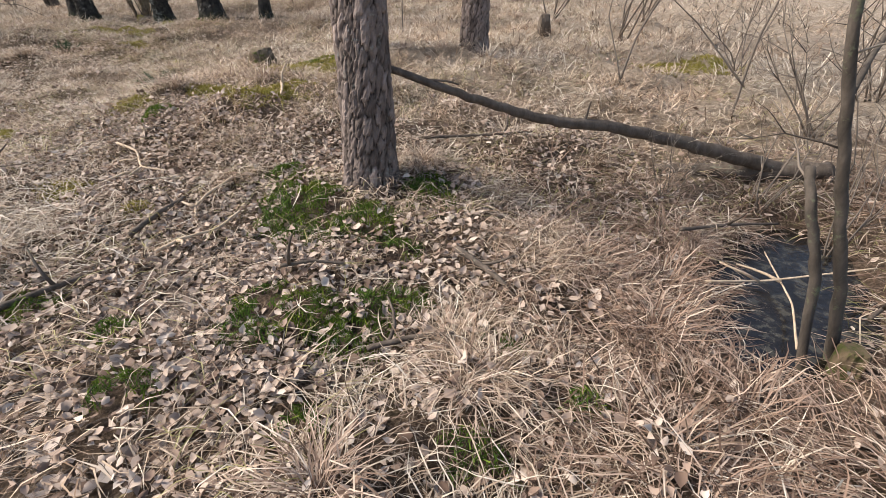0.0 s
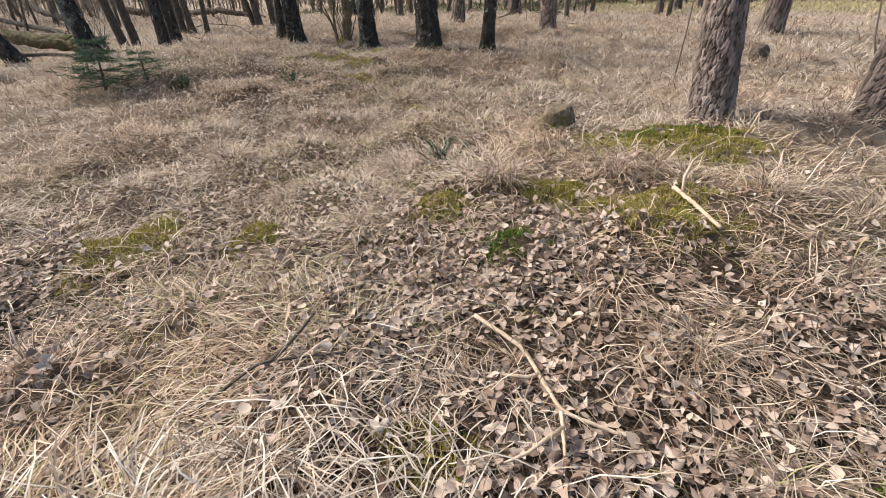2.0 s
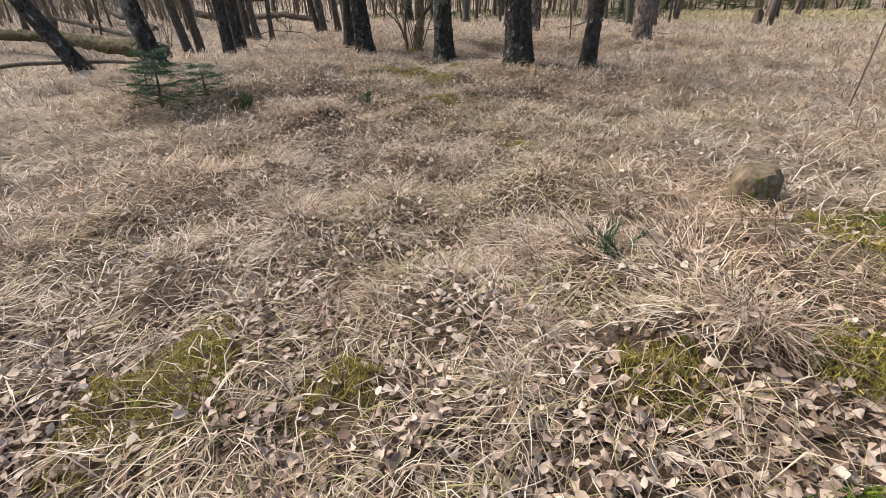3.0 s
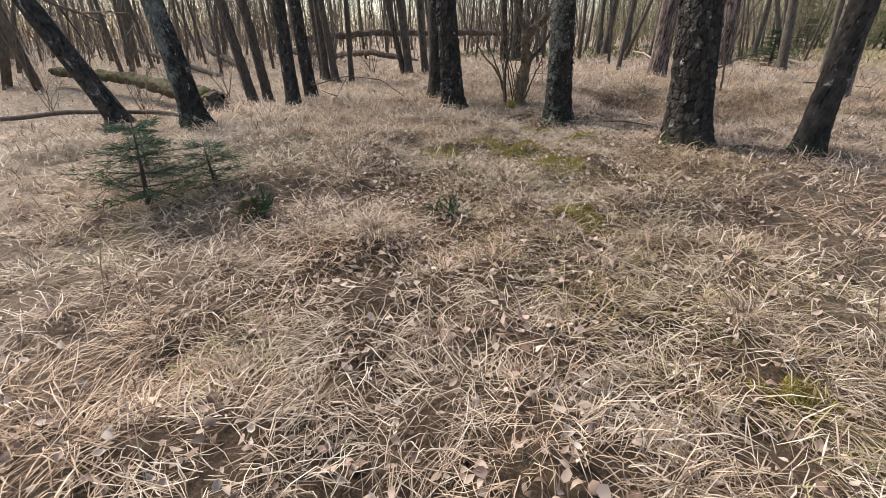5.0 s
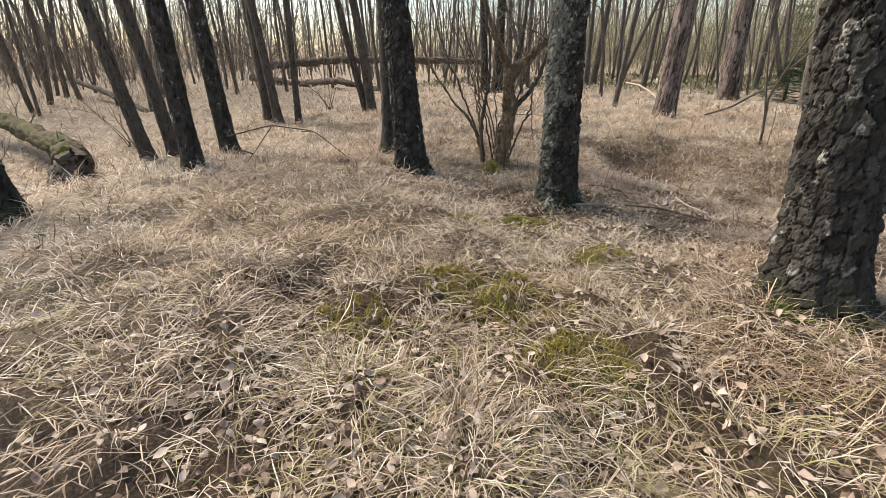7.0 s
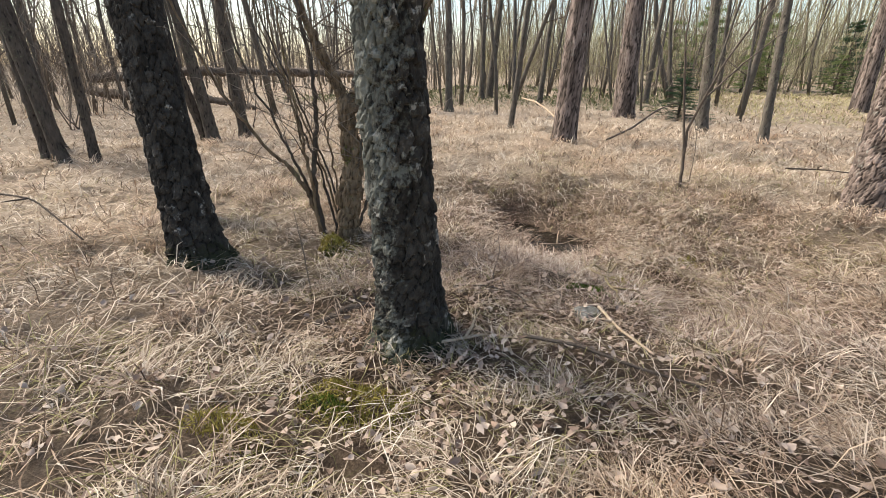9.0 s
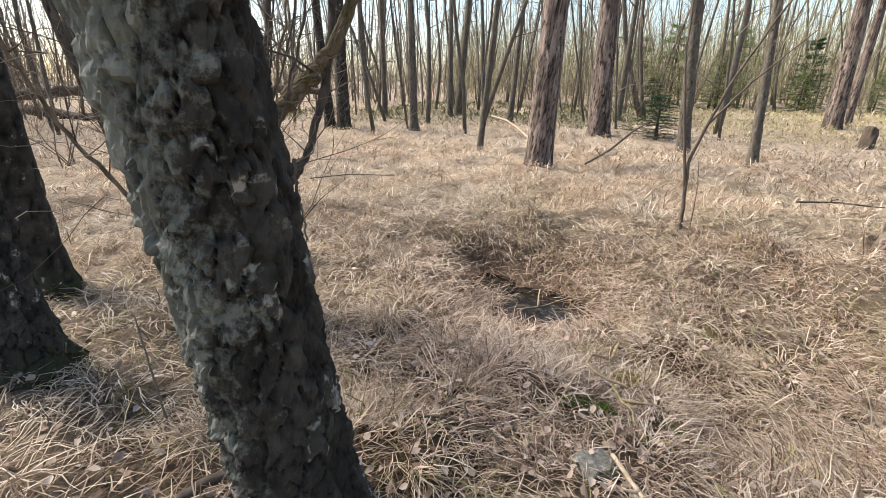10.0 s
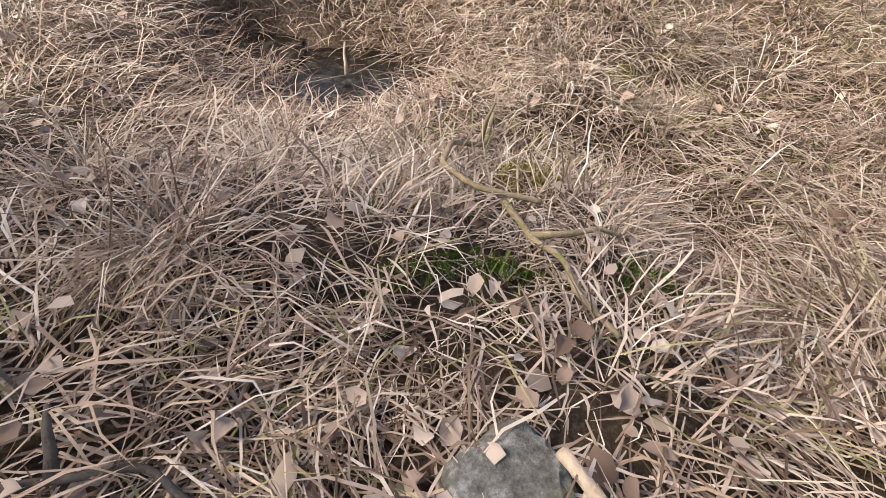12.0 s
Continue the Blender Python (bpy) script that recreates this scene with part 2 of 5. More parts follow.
# ---- ground heights ----
rng = np.random.default_rng(11)
BASE_Z, RISE = -0.23, 0.75
MOUNDS = [  # x, y, spread, height
    (-2.5, 4.8, 1.3, 0.33), (-1.2, 7.4, 1.6, 0.11), (-8.8, 9.7, 1.4, 0.21), (-5.3, 16.4, 1.0, -0.40), (-7.1, 17.5, 0.8, -0.42),
    (-12.2, 11.1, 2.6, 0.25), (-16.9, 13.2, 3.2, -0.20), (-3.7, 17.5, 2.1, 0.04), (-8.5, 15.0, 1.6, -0.13), (-9.0, 7.7, 1.1, -0.10),
    (-6.78, 14.78, 0.45, -0.07), (0.5, 7.9, 2.1, 0.18), (-4.9, 12.1, 1.4, 0.18), (1.9, 2.8, 1.0, -0.18), (-0.6, 3.2, 0.7, 0.08),
    (-7.05, 17.38, 0.30, -0.22), (-7.72, 17.93, 0.24, -0.30), (-5.88, 16.38, 0.18, -0.20), (-5.72, 15.80, 0.18, -0.18),
]
LATTICE = np.random.default_rng(3).random((256, 256))


def vnoise(x, y, scale, shift=0):
    """Smooth lattice noise from 0 to 1."""
    u, v = np.asarray(x, float) / scale + 31.7 + shift * 17, np.asarray(y, float) / scale + 57.3 + shift * 29
    i, j = np.floor(u).astype(int), np.floor(v).astype(int)
    fu, fv = u - i, v - j
    fu, fv = fu * fu * (3 - 2 * fu), fv * fv * (3 - 2 * fv)
    i0, i1, j0, j1 = i % 256, (i + 1) % 256, j % 256, (j + 1) % 256
    return (LATTICE[i0, j0] * (1 - fu) + LATTICE[i1, j0] * fu) * (1 - fv) + (LATTICE[i0, j1] * (1 - fu) + LATTICE[i1, j1] * fu) * fv


TRAIL = np.array([(0.5, 1.5), (-1.8, 3.0), (-4.0, 4.6), (-6.0, 7.5), (-7.0, 10.5), (-6.9, 13.5), (-6.6, 16.0)])


def trail_distance(x, y):
    best = np.full(x.shape, 1e9)
    for a, b in zip(TRAIL, TRAIL[1:]):
        d = b - a
        t = np.clip(((x - a[0]) * d[0] + (y - a[1]) * d[1]) / (d @ d), 0, 1)
        best = np.minimum(best, np.hypot(x - a[0] - t * d[0], y - a[1] - t * d[1]))
    return best


def litter_at(x, y):
    """1 on the leaf-covered mound and the leafy hollow beside it, 0 on grass."""
    a = np.exp(-(((x + 1.35) / 1.5) ** 2 + ((y - 2.3) / 1.7) ** 2))
    a = a + 0.42 * np.exp(-(((x + 2.6) / 1.0) ** 2 + ((y - 4.0) / 1.1) ** 2))
    a = a + 0.6 * np.exp(-(((x + 3.4) / 1.3) ** 2 + ((y - 4.6) / 0.9) ** 2))
    a = a + 0.85 * np.exp(-(((x + 5.6) / 0.8) ** 2 + ((y - 3.6) / 1.6) ** 2))
    a = a + 0.45 * np.exp(-(((x - 1.0) / 1.1) ** 2 + ((y - 4.2) / 1.2) ** 2))
    a = a + 0.14 * np.exp(-(((x + 7.0) / 1.0) ** 2 + ((y - 13.9) / 0.8) ** 2))
    a = a + 0.2 * np.exp(-(((x + 7.3) / 1.2) ** 2 + ((y - 10.0) / 1.2) ** 2))
    a = a * (1 - 0.6 * np.exp(-(((x + 3.3) / 0.75) ** 2 + ((y - 2.3) / 0.9) ** 2)))
    return np.clip(a * (0.35 + 1.0 * vnoise(x, y, 0.42, 5)), 0, 1)


def soaked(x, y):
    """1 in the ditch, the puddles and the muddy hollows."""
    u, v = (x - 2.2) * 0.6 + (y - 2.35) * 0.8, (x - 2.2) * 0.8 - (y - 2.35) * 0.6
    w = np.exp(-(u / 1.45) ** 4 - (v / 0.75) ** 2)
    for a, b, r in ((-7.05, 17.38, 0.62), (-7.72, 17.95, 0.4), (-5.85, 16.35, 0.26), (-5.75, 15.75, 0.26)):
        w = np.maximum(w, np.exp(-((x - a) ** 2 + (y - b) ** 2) / (r * r)))
    return w


def height(x, y):
    x, y = np.asarray(x, float), np.asarray(y, float)
    z = BASE_Z + RISE / (1 + np.exp(-(y - 9.5) / 4.2)) + 0 * x
    for a, b, s, h in MOUNDS:
        z = z + h * np.exp(-((x - a) ** 2 + (y - b) ** 2) / (2 * s * s))
    u, v = (x - 2.2) * 0.6 + (y - 2.35) * 0.8, (x - 2.2) * 0.8 - (y - 2.35) * 0.6
    z = z - 0.26 * np.exp(-(u / 1.25) ** 4 - (v / 0.52) ** 2)
    tus = vnoise(x, y, 0.55, 1) * 0.62 + vnoise(x, y, 0.25, 2) * 0.38
    lit = np.exp(-(((x + 1.4) / 1.8) ** 2 + ((y - 2.6) / 2.0) ** 2))
    z = z + (tus - 0.5) * 0.32 * (1 - 0.75 * lit) * (1 - 0.8 * soaked(x, y))
    far = np.clip((np.hypot(x + 5, y - 12) - 35) / 60, 0, 1)
    return z + far * (vnoise(x, y, 14.0, 4) - 0.5) * 0.7


def gz(x, y):
    return float(height(x, y))


# ---- mesh helpers ----
def mesh_of(name, verts, faces, mat, smooth=False, attrs=()):
    verts, faces = np.asarray(verts, np.float32), np.asarray(faces, np.int32)
    me = bpy.data.meshes.new(name)
    n, k = faces.shape
    me.vertices.add(len(verts))
    me.vertices.foreach_set("co", verts.ravel())
    me.loops.add(n * k)
    me.loops.foreach_set("vertex_index", faces.ravel())
    me.polygons.add(n)
    me.polygons.foreach_set("loop_start", np.arange(0, n * k, k, dtype=np.int32))
    me.polygons.foreach_set("use_smooth", np.full(n, smooth))
    for key, values in attrs:
        me.attributes.new(key, "FLOAT", "POINT").data.foreach_set("value", np.asarray(values, np.float32))
    me.materials.append(mat)
    me.update(calc_edges=True)
    return me


class Soup:
    """Gathers pieces with faces of one size into one mesh."""

    def __init__(self):
        self.v, self.f, self.r, self.n = [], [], [], 0

    def add(self, v, f, r=None):
        self.v.append(v)
        self.f.append(np.asarray(f) + self.n)
        self.r.append(np.ones(len(v)) if r is None else r)
        self.n += len(v)
        return self

    def mesh(self, name, mat, smooth=True):
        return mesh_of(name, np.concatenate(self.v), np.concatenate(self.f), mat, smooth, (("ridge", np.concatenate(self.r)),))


def part(name, me, parent, label=""):
    ob = new(name, me)
    ob.parent = parent
    return tagged(ob, label)


def thing(name, x, y, label, category, group="", z=None, turn=0.0):
    ob = new(name)
    ob.matrix_world = pose(x, y, gz(x, y) if z is None else z, 0, 0, turn)
    return tagged(ob, label, category, group)


def tube(points, radii, sides=8, rough=0.0, gen=rng):
    """A closed tube of quads along the points, tapering by the radii."""
    p = np.asarray(points, float)
    r = np.asarray(radii, float)
    d = np.gradient(p, axis=0)
    d /= np.linalg.norm(d, axis=1)[:, None] + 1e-9
    ref = np.where(np.abs(d[:, 2:3]) < 0.8, [[0, 0, 1.0]], [[1.0, 0, 0]])
    ref = np.tile(ref[len(ref) // 2], (len(p), 1))
    a = np.cross(d, ref)
    a /= np.linalg.norm(a, axis=1)[:, None] + 1e-9
    b = np.cross(d, a)
    th = np.linspace(0, 2 * np.pi, sides, endpoint=False)
    rr = r[:, None] * (1 + (rough if isinstance(rough, np.ndarray) else rough * (gen.random((len(p), sides)) - 0.5) * 2))
    v = p[:, None, :] + rr[..., None] * (np.cos(th)[None, :, None] * a[:, None, :] + np.sin(th)[None, :, None] * b[:, None, :])
    v = np.concatenate([v.reshape(-1, 3), p[:1], p[-1:]])
    n = len(p)
    i, j = np.meshgrid(np.arange(n - 1), np.arange(sides), indexing="ij")
    i, j = i.ravel(), j.ravel()
    k = (j + 1) % sides
    f = np.stack([i * sides + j, i * sides + k, (i + 1) * sides + k, (i + 1) * sides + j], 1)
    jj = np.arange(0, sides, 2)
    c0, c1 = n * sides, n * sides + 1
    cap0 = np.stack([np.full(len(jj), c0), (jj + 2) % sides, (jj + 1) % sides, jj], 1)
    o = (n - 1) * sides
    cap1 = np.stack([np.full(len(jj), c1), o + jj, o + (jj + 1) % sides, o + (jj + 2) % sides], 1)
    return v, np.concatenate([f, cap0, cap1])


def rugged(line, rad, sides, depth, seed, cell=(0.05, 0.12)):
    """A tube with lumpy, peeling bark: its vertices, faces and the height of the bark at each vertex."""
    gen = np.random.default_rng(seed)
    run = np.concatenate([[0], np.cumsum(np.linalg.norm(np.diff(line, axis=0), axis=1))])
    S, T = np.meshgrid(run, np.linspace(0, 2 * np.pi, sides, endpoint=False), indexing="ij")
    wrap = max(4, int(round(2 * np.pi * float(np.mean(rad)) / cell[0])))
    warp = vnoise(T * 3 + seed, S * 7, 1.0, 5) - 0.5
    f1, f2, own, nu, nv = cells((T / (2 * np.pi) * wrap + warp) % wrap, S / cell[1] + warp + 20, wrap, gen, 1.0, 0.3)
    groove = np.clip((f2 - f1) / 0.22, 0, 1) ** 0.6
    swell = vnoise(np.cos(T) * 1.2 + seed * 5, np.sin(T) * 1.2 + S * 4, 1.0, 6) - 0.5
    v, f = tube(line, rad, sides, depth * (groove * (0.4 + 0.6 * own) - 0.5 + (own - 0.5) * nv) + depth * 1.3 * swell)
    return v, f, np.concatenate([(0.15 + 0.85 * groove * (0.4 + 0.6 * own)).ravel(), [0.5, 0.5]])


def wander(start, way, length, n, bend, gen, rise=0.0):
    """A crooked line of n points from start."""
    d = np.array(way, float)
    d /= np.linalg.norm(d)
    p = [np.array(start, float)]
    for _ in range(n - 1):
        d = d + gen.normal(0, bend, 3) + (0, 0, rise)
        d /= np.linalg.norm(d)
        p.append(p[-1] + d * length / (n - 1))
    return np.array(p)


def cells(u, v, wrap, gen, jitter=0.9, block=0.0):
    """Distances to the two nearest of jittered lattice points, the nearest point's own number and the way to it; u wraps. block squares the cells off."""
    tab = gen.random((wrap, 512, 3))
    iu, iv = np.floor(u).astype(int), np.floor(v).astype(int)
    f1, f2, own = np.full(u.shape, 9.0), np.full(u.shape, 9.0), np.zeros(u.shape)
    nu, nv = np.zeros(u.shape), np.zeros(u.shape)
    for a in (-1, 0, 1):
        for b in (-1, 0, 1):
            t = tab[(iu + a) % wrap, (iv + b) % 512]
            du, dv = iu + a + 0.5 + (t[..., 0] - 0.5) * jitter - u, iv + b + 0.5 + (t[..., 1] - 0.5) * jitter - v
            d = np.hypot(du, dv) * (1 - block) + np.maximum(np.abs(du), np.abs(dv)) * block
            near = d < f1
            f2 = np.where(near, f1, np.minimum(f2, d))
            own, nu, nv = np.where(near, t[..., 2], own), np.where(near, du, nu), np.where(near, dv, nv)
            f1 = np.where(near, d, f1)
    return f1, f2, own, nu, nv


def trunk_mesh(name, r, h, lean, seed, mat, sides=24, plate=(0.07, 0.16), depth=0.02, fine=0.0, flare=0.35, curve=0.0, top=0.35, first=-0.25, crack=0.14, twist=0.6, flake=0.0, swell=0.0):
    """An upright trunk with fissured bark: plates of the given width and height stand proud of the grooves; flake tilts each plate its own way."""
    gen = np.random.default_rng(seed)
    if fine:
        z = np.concatenate([np.arange(first, 2.7, fine), np.linspace(2.7, 4.6, 14), np.linspace(5.2, h, 8)])
    else:
        z = np.concatenate([np.linspace(first, 4.0, 18), np.linspace(4.6, h, 8)])
    th = np.linspace(0, 2 * np.pi, sides, endpoint=False)
    Z, T = np.meshgrid(z, th, indexing="ij")
    zz = np.clip(Z, 0, None)
    R = r * (1 - (1 - top) * zz / h) * (1 + flare * np.exp(-zz / 0.16) * (1 + 0.6 * np.sin(T * 4 + gen.random() * 6) * np.sin(T * 3 + gen.random() * 6)))
    R = R * (1 + 0.035 * np.sin(2 * T + Z * 0.9 + seed) + 0.025 * np.sin(3 * T - Z * 1.7 + seed))
    R = R * (1 + swell * np.exp(-zz / 0.65))
    wrap = max(5, int(round(2 * np.pi * r / plate[0])))
    U = T / (2 * np.pi) * wrap
    V = Z / plate[1] + 40
    warp = vnoise(T * r * 8 + seed, Z * 3, 1.0, 7) - 0.5
    fine_warp = vnoise(T * r * 40 + seed, Z * 22, 1.0, 9) - 0.5
    f1, f2, own, nu, nv = cells((U + warp * twist + fine_warp * 0.45) % wrap, V + warp * 0.8 + fine_warp * 0.4, wrap, gen, 1.0, 0.6 if flake else 0.0)
    groove = np.clip((f2 - f1) / crack, 0, 1) ** (0.5 if flake else 0.7)
    g1, g2, own2, mu, mv = cells((U * 3 + fine_warp * 1.4) % (3 * wrap), V * 3.4 + warp * 2 + fine_warp, 3 * wrap, gen, 1.0, 0.5 if flake else 0.0)
    chip = np.clip((g2 - g1) / 0.2, 0, 1)
    if flake:
        tilt = flake * (((own * 7.3) % 1 - 0.5) * nu + ((own * 13.7) % 1 - 0.35) * nv) * 2 + flake * 0.35 * (((own2 * 9.1) % 1 - 0.5) * mu + ((own2 * 5.3) % 1 - 0.5) * mv)
        ridge = groove * (0.5 + 0.5 * own + tilt) * (0.82 + 0.18 * chip)
    else:
        ridge = groove * (0.35 + 0.65 * own) * (0.62 + 0.38 * chip) * (0.55 + 0.45 * own2)
    grain = vnoise(T * r * 90 + seed * 3, Z * 60, 1.0, 8)
    R = R + depth * (ridge - 0.5) + depth * (0.26 if flake else 0.3) * (grain - 0.5) * (1 if fine else 0)
    bow = curve * np.sin(np.clip(Z / 3.0, 0, 1.6) * np.pi / 2)
    X = R * np.cos(T) + lean[0] * Z + bow * math.cos(seed)
    Y = R * np.sin(T) + lean[1] * Z + bow * math.sin(seed)
    v = np.stack([X, Y, Z], -1).reshape(-1, 3)
    n = len(z)
    i, j = np.meshgrid(np.arange(n - 1), np.arange(sides), indexing="ij")
    i, j = i.ravel(), j.ravel()
    k = (j + 1) % sides
    f = np.stack([i * sides + j, i * sides + k, (i + 1) * sides + k, (i + 1) * sides + j], 1)
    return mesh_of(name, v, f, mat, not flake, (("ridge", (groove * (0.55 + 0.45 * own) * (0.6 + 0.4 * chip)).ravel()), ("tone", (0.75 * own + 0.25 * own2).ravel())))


def twig_spray(soup, start, way, length, r, gen, level=2, sides=5):
    """A branch with side twigs."""
    p = wander(start, way, length, 6, 0.16, gen, 0.03)
    soup.add(*tube(p, np.linspace(r, r * 0.25, 6), sides))
    if level:
        for _ in range(3 + (level > 1)):
            q = p[gen.integers(2, 6)]
            d = (p[-1] - p[0]) / length + gen.normal(0, 0.55, 3)
            twig_spray(soup, q, d, length * gen.uniform(0.35, 0.6), max(r * 0.45, 0.003), gen, level - 1, max(3, sides - 1))


def needle_tuft(c, way, length, count, gen, spread=0.8, width=0.004):
    """Needles round a shoot, one triangle each."""
    w = np.asarray(way, float) / np.linalg.norm(way)
    along = gen.random(count)[:, None] * length
    d = w + gen.normal(0, spread, (count, 3))
    d /= np.linalg.norm(d, axis=1)[:, None]
    root = np.asarray(c) + w * along
    side = np.cross(d, gen.normal(0, 1, (count, 3)))
    side /= np.linalg.norm(side, axis=1)[:, None]
    ln = gen.uniform(0.6, 1.0, (count, 1)) * length * 0.55
    v = np.stack([root - side * width, root + side * width, root + d * ln], 1).reshape(-1, 3)
    return v, np.arange(count * 3).reshape(-1, 3)


def blades(x, y, z, az, length, lift, bend, width, gen, steps=3, over_ground=True):
    """Curved grass blades, each a tapering strip of triangles."""
    n = len(x)
    px, py, pz = x.copy(), y.copy(), z.copy()
    cx, cy = -np.sin(az), np.cos(az)
    el, turn = lift.copy(), az.copy()
    rows = []
    for k in range(steps + 1):
        w = width * (0.55, 1.0, 0.8, 0.0)[k if steps == 3 else (0, 1, 3)[k]]
        rows.append((px - cx * w, py - cy * w, pz, px + cx * w, py + cy * w, pz))
        if k < steps:
            px, py, pz = px + np.cos(turn) * np.cos(el) * length / steps, py + np.sin(turn) * np.cos(el) * length / steps, pz + np.sin(el) * length / steps
            el = el - bend
            turn = turn + gen.normal(0, 0.38, n)
            if over_ground:
                pz = np.maximum(pz, height(px, py) + 0.006 + 0.03 * ((np.arange(n) * 0.618) % 1))
    vs = []
    for k, r in enumerate(rows):
        if k < steps:
            vs += [np.stack(r[:3], 1), np.stack(r[3:], 1)]
        else:
            vs.append(np.stack(r[:3], 1))
    v = np.stack(vs, 1)
    m = v.shape[1]
    tri = []
    for k in range(steps - 1):
        a = 2 * k
        tri += [(a, a + 1, a + 3), (a, a + 3, a + 2)]
    tri.append((m - 3, m - 2, m - 1))
    f = (np.arange(n) * m)[:, None, None] + np.array(tri)[None]
    return v.reshape(-1, 3), f.reshape(-1, 3)


# ---- ground ----
def spread_axis(lo, hi, step, reach):
    mid = list(np.arange(lo, hi + step / 2, step))
    s, a, b = step, lo, hi
    while a > -reach or b < reach:
        s *= 1.22
        if a > -reach:
            a -= s
            mid.insert(0, a)
        if b < reach:
            b += s
            mid.append(b)
    return np.array(mid)


def build_ground():
    ax, ay = spread_axis(-15.0, 4.0, 0.13, 1500), spread_axis(-0.3, 25.0, 0.13, 1500)
    X, Y = np.meshgrid(ax, ay, indexing="ij")
    v = np.stack([X, Y, height(X, Y)], -1).reshape(-1, 3)
    n, m = len(ax), len(ay)
    i, j = np.meshgrid(np.arange(n - 1), np.arange(m - 1), indexing="ij")
    i, j = i.ravel(), j.ravel()
    f = np.stack([i * m + j, (i + 1) * m + j, (i + 1) * m + j + 1, i * m + j + 1], 1)
    ob = new("ground", mesh_of("ground", v, f, SOIL, True, (("litter", np.maximum(litter_at(X, Y), soaked(X, Y)).ravel()), ("cover", np.clip((trail_distance(X, Y) - 1.2) / 4.0, 0, 1).ravel()))))
    return tagged(ob, "brown forest floor under dry grass and fallen leaves", "ground", "", "structure")


ground = build_ground()


def pool(name, x, y, z, rx, ry, turn, label):
    th = np.linspace(0, 2 * np.pi, 40, endpoint=False)
    k = 1 + 0.12 * np.sin(3 * th + x) + 0.08 * np.sin(5 * th + y)
    ring = np.stack([np.cos(th) * rx * k, np.sin(th) * ry * k, 0 * th], 1)
    v = np.concatenate([[[0, 0, 0]], ring * 0.5, ring])
    a = np.arange(40)
    b = (a + 1) % 40
    f = np.concatenate([np.stack([0 * a, 1 + a, 1 + b], 1), np.stack([1 + a, 41 + a, 41 + b], 1), np.stack([1 + a, 41 + b, 1 + b], 1)])
    ob = new(name, mesh_of(name, v, f, WATER))
    ob.matrix_world = pose(x, y, z, 0, 0, turn)
    return tagged(ob, label, "water", "", "structure")


pool("water", 2.2, 2.35, -0.385, 1.5, 0.62, 53, "dark still ditch water reflecting the pale sky")
pool("water", -7.06, 17.42, -0.055, 0.62, 0.56, 20, "small dark puddle with grey film among dry grass")
pool("water", -7.74, 17.97, -0.03, 0.46, 0.40, 0, "small shiny puddle between grass tussocks")


# ---- trees ----
def pine_crown(seed, h, start):
    gen = np.random.default_rng(seed)
    wood, green = Soup(), Soup()
    for k in range(16):
        z = start + (h - start) * (k + gen.random()) / 16
        a = gen.random() * 6.3
        ln = gen.uniform(1.0, 2.2) * (1.25 - 0.6 * (z - start) / (h - start))
        d = (math.cos(a), math.sin(a), gen.uniform(0.0, 0.4))
        p = wander((0, 0, z), d, ln, 5, 0.12, gen)
        wood.add(*tube(p, np.linspace(0.035, 0.008, 5), 5))
        for _ in range(5):
            q = p[gen.integers(2, 5)] + gen.normal(0, 0.15, 3)
            green.add(*needle_tuft(q, gen.normal(0, 1, 3) + (0, 0, 0.6), 0.28, 14, gen, 0.7, 0.007))
    return wood, green


CROWNS = []
for s in range(3):
    w_, g_ = pine_crown(70 + s, 14.0, 8.0)
    CROWNS.append((w_.mesh("limbs", PINE_BARK), g_.mesh("needles", NEEDLE, False)))


def pine(x, y, r, lean=(0, 0), seed=1, near=False, label="tall pine with reddish-brown fissured bark", group="pines", h=14.0, z=None):
    t = thing("pine_tree", x, y, label, "tree", group, z)
    k = dict(sides=104, fine=0.021, depth=0.026, flake=0.35) if near else dict(sides=64, fine=0.06, depth=0.018)
    k.update(dict(plate=(0.055, 0.14), crack=0.34, twist=0.9) if near else dict(plate=(0.07, 0.55), crack=0.5, twist=0.5))
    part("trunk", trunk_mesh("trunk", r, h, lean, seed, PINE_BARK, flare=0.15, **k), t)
    wood, green = CROWNS[seed % 3]
    for nm, me in (("limbs", wood), ("crown", green)):
        c = tagged(part(nm, me, t), kind="stuff")
        c.matrix_local = Matrix(((1, 0, lean[0], 0), (0, 1, lean[1], 0), (0, 0, 1, 0), (0, 0, 0, 1))) @ pose(0, 0, 0, 0, 0, seed * 47)
    return t


def bare_limbs(seed, h, start, count=6, length=2.2, r=0.03):
    gen = np.random.default_rng(seed)
    s = Soup()
    for _ in range(count):
        z = start + (h - start) * gen.random()
        a = gen.random() * 6.3
        twig_spray(s, (0, 0, z), (math.cos(a), math.sin(a), gen.uniform(0.5, 1.2)), length * gen.uniform(0.6, 1.1), r, gen, 1)
    return s


BARE_TOPS = [bare_limbs(90 + s, 11.0, 3.6).mesh("crown", TWIG) for s in range(3)]


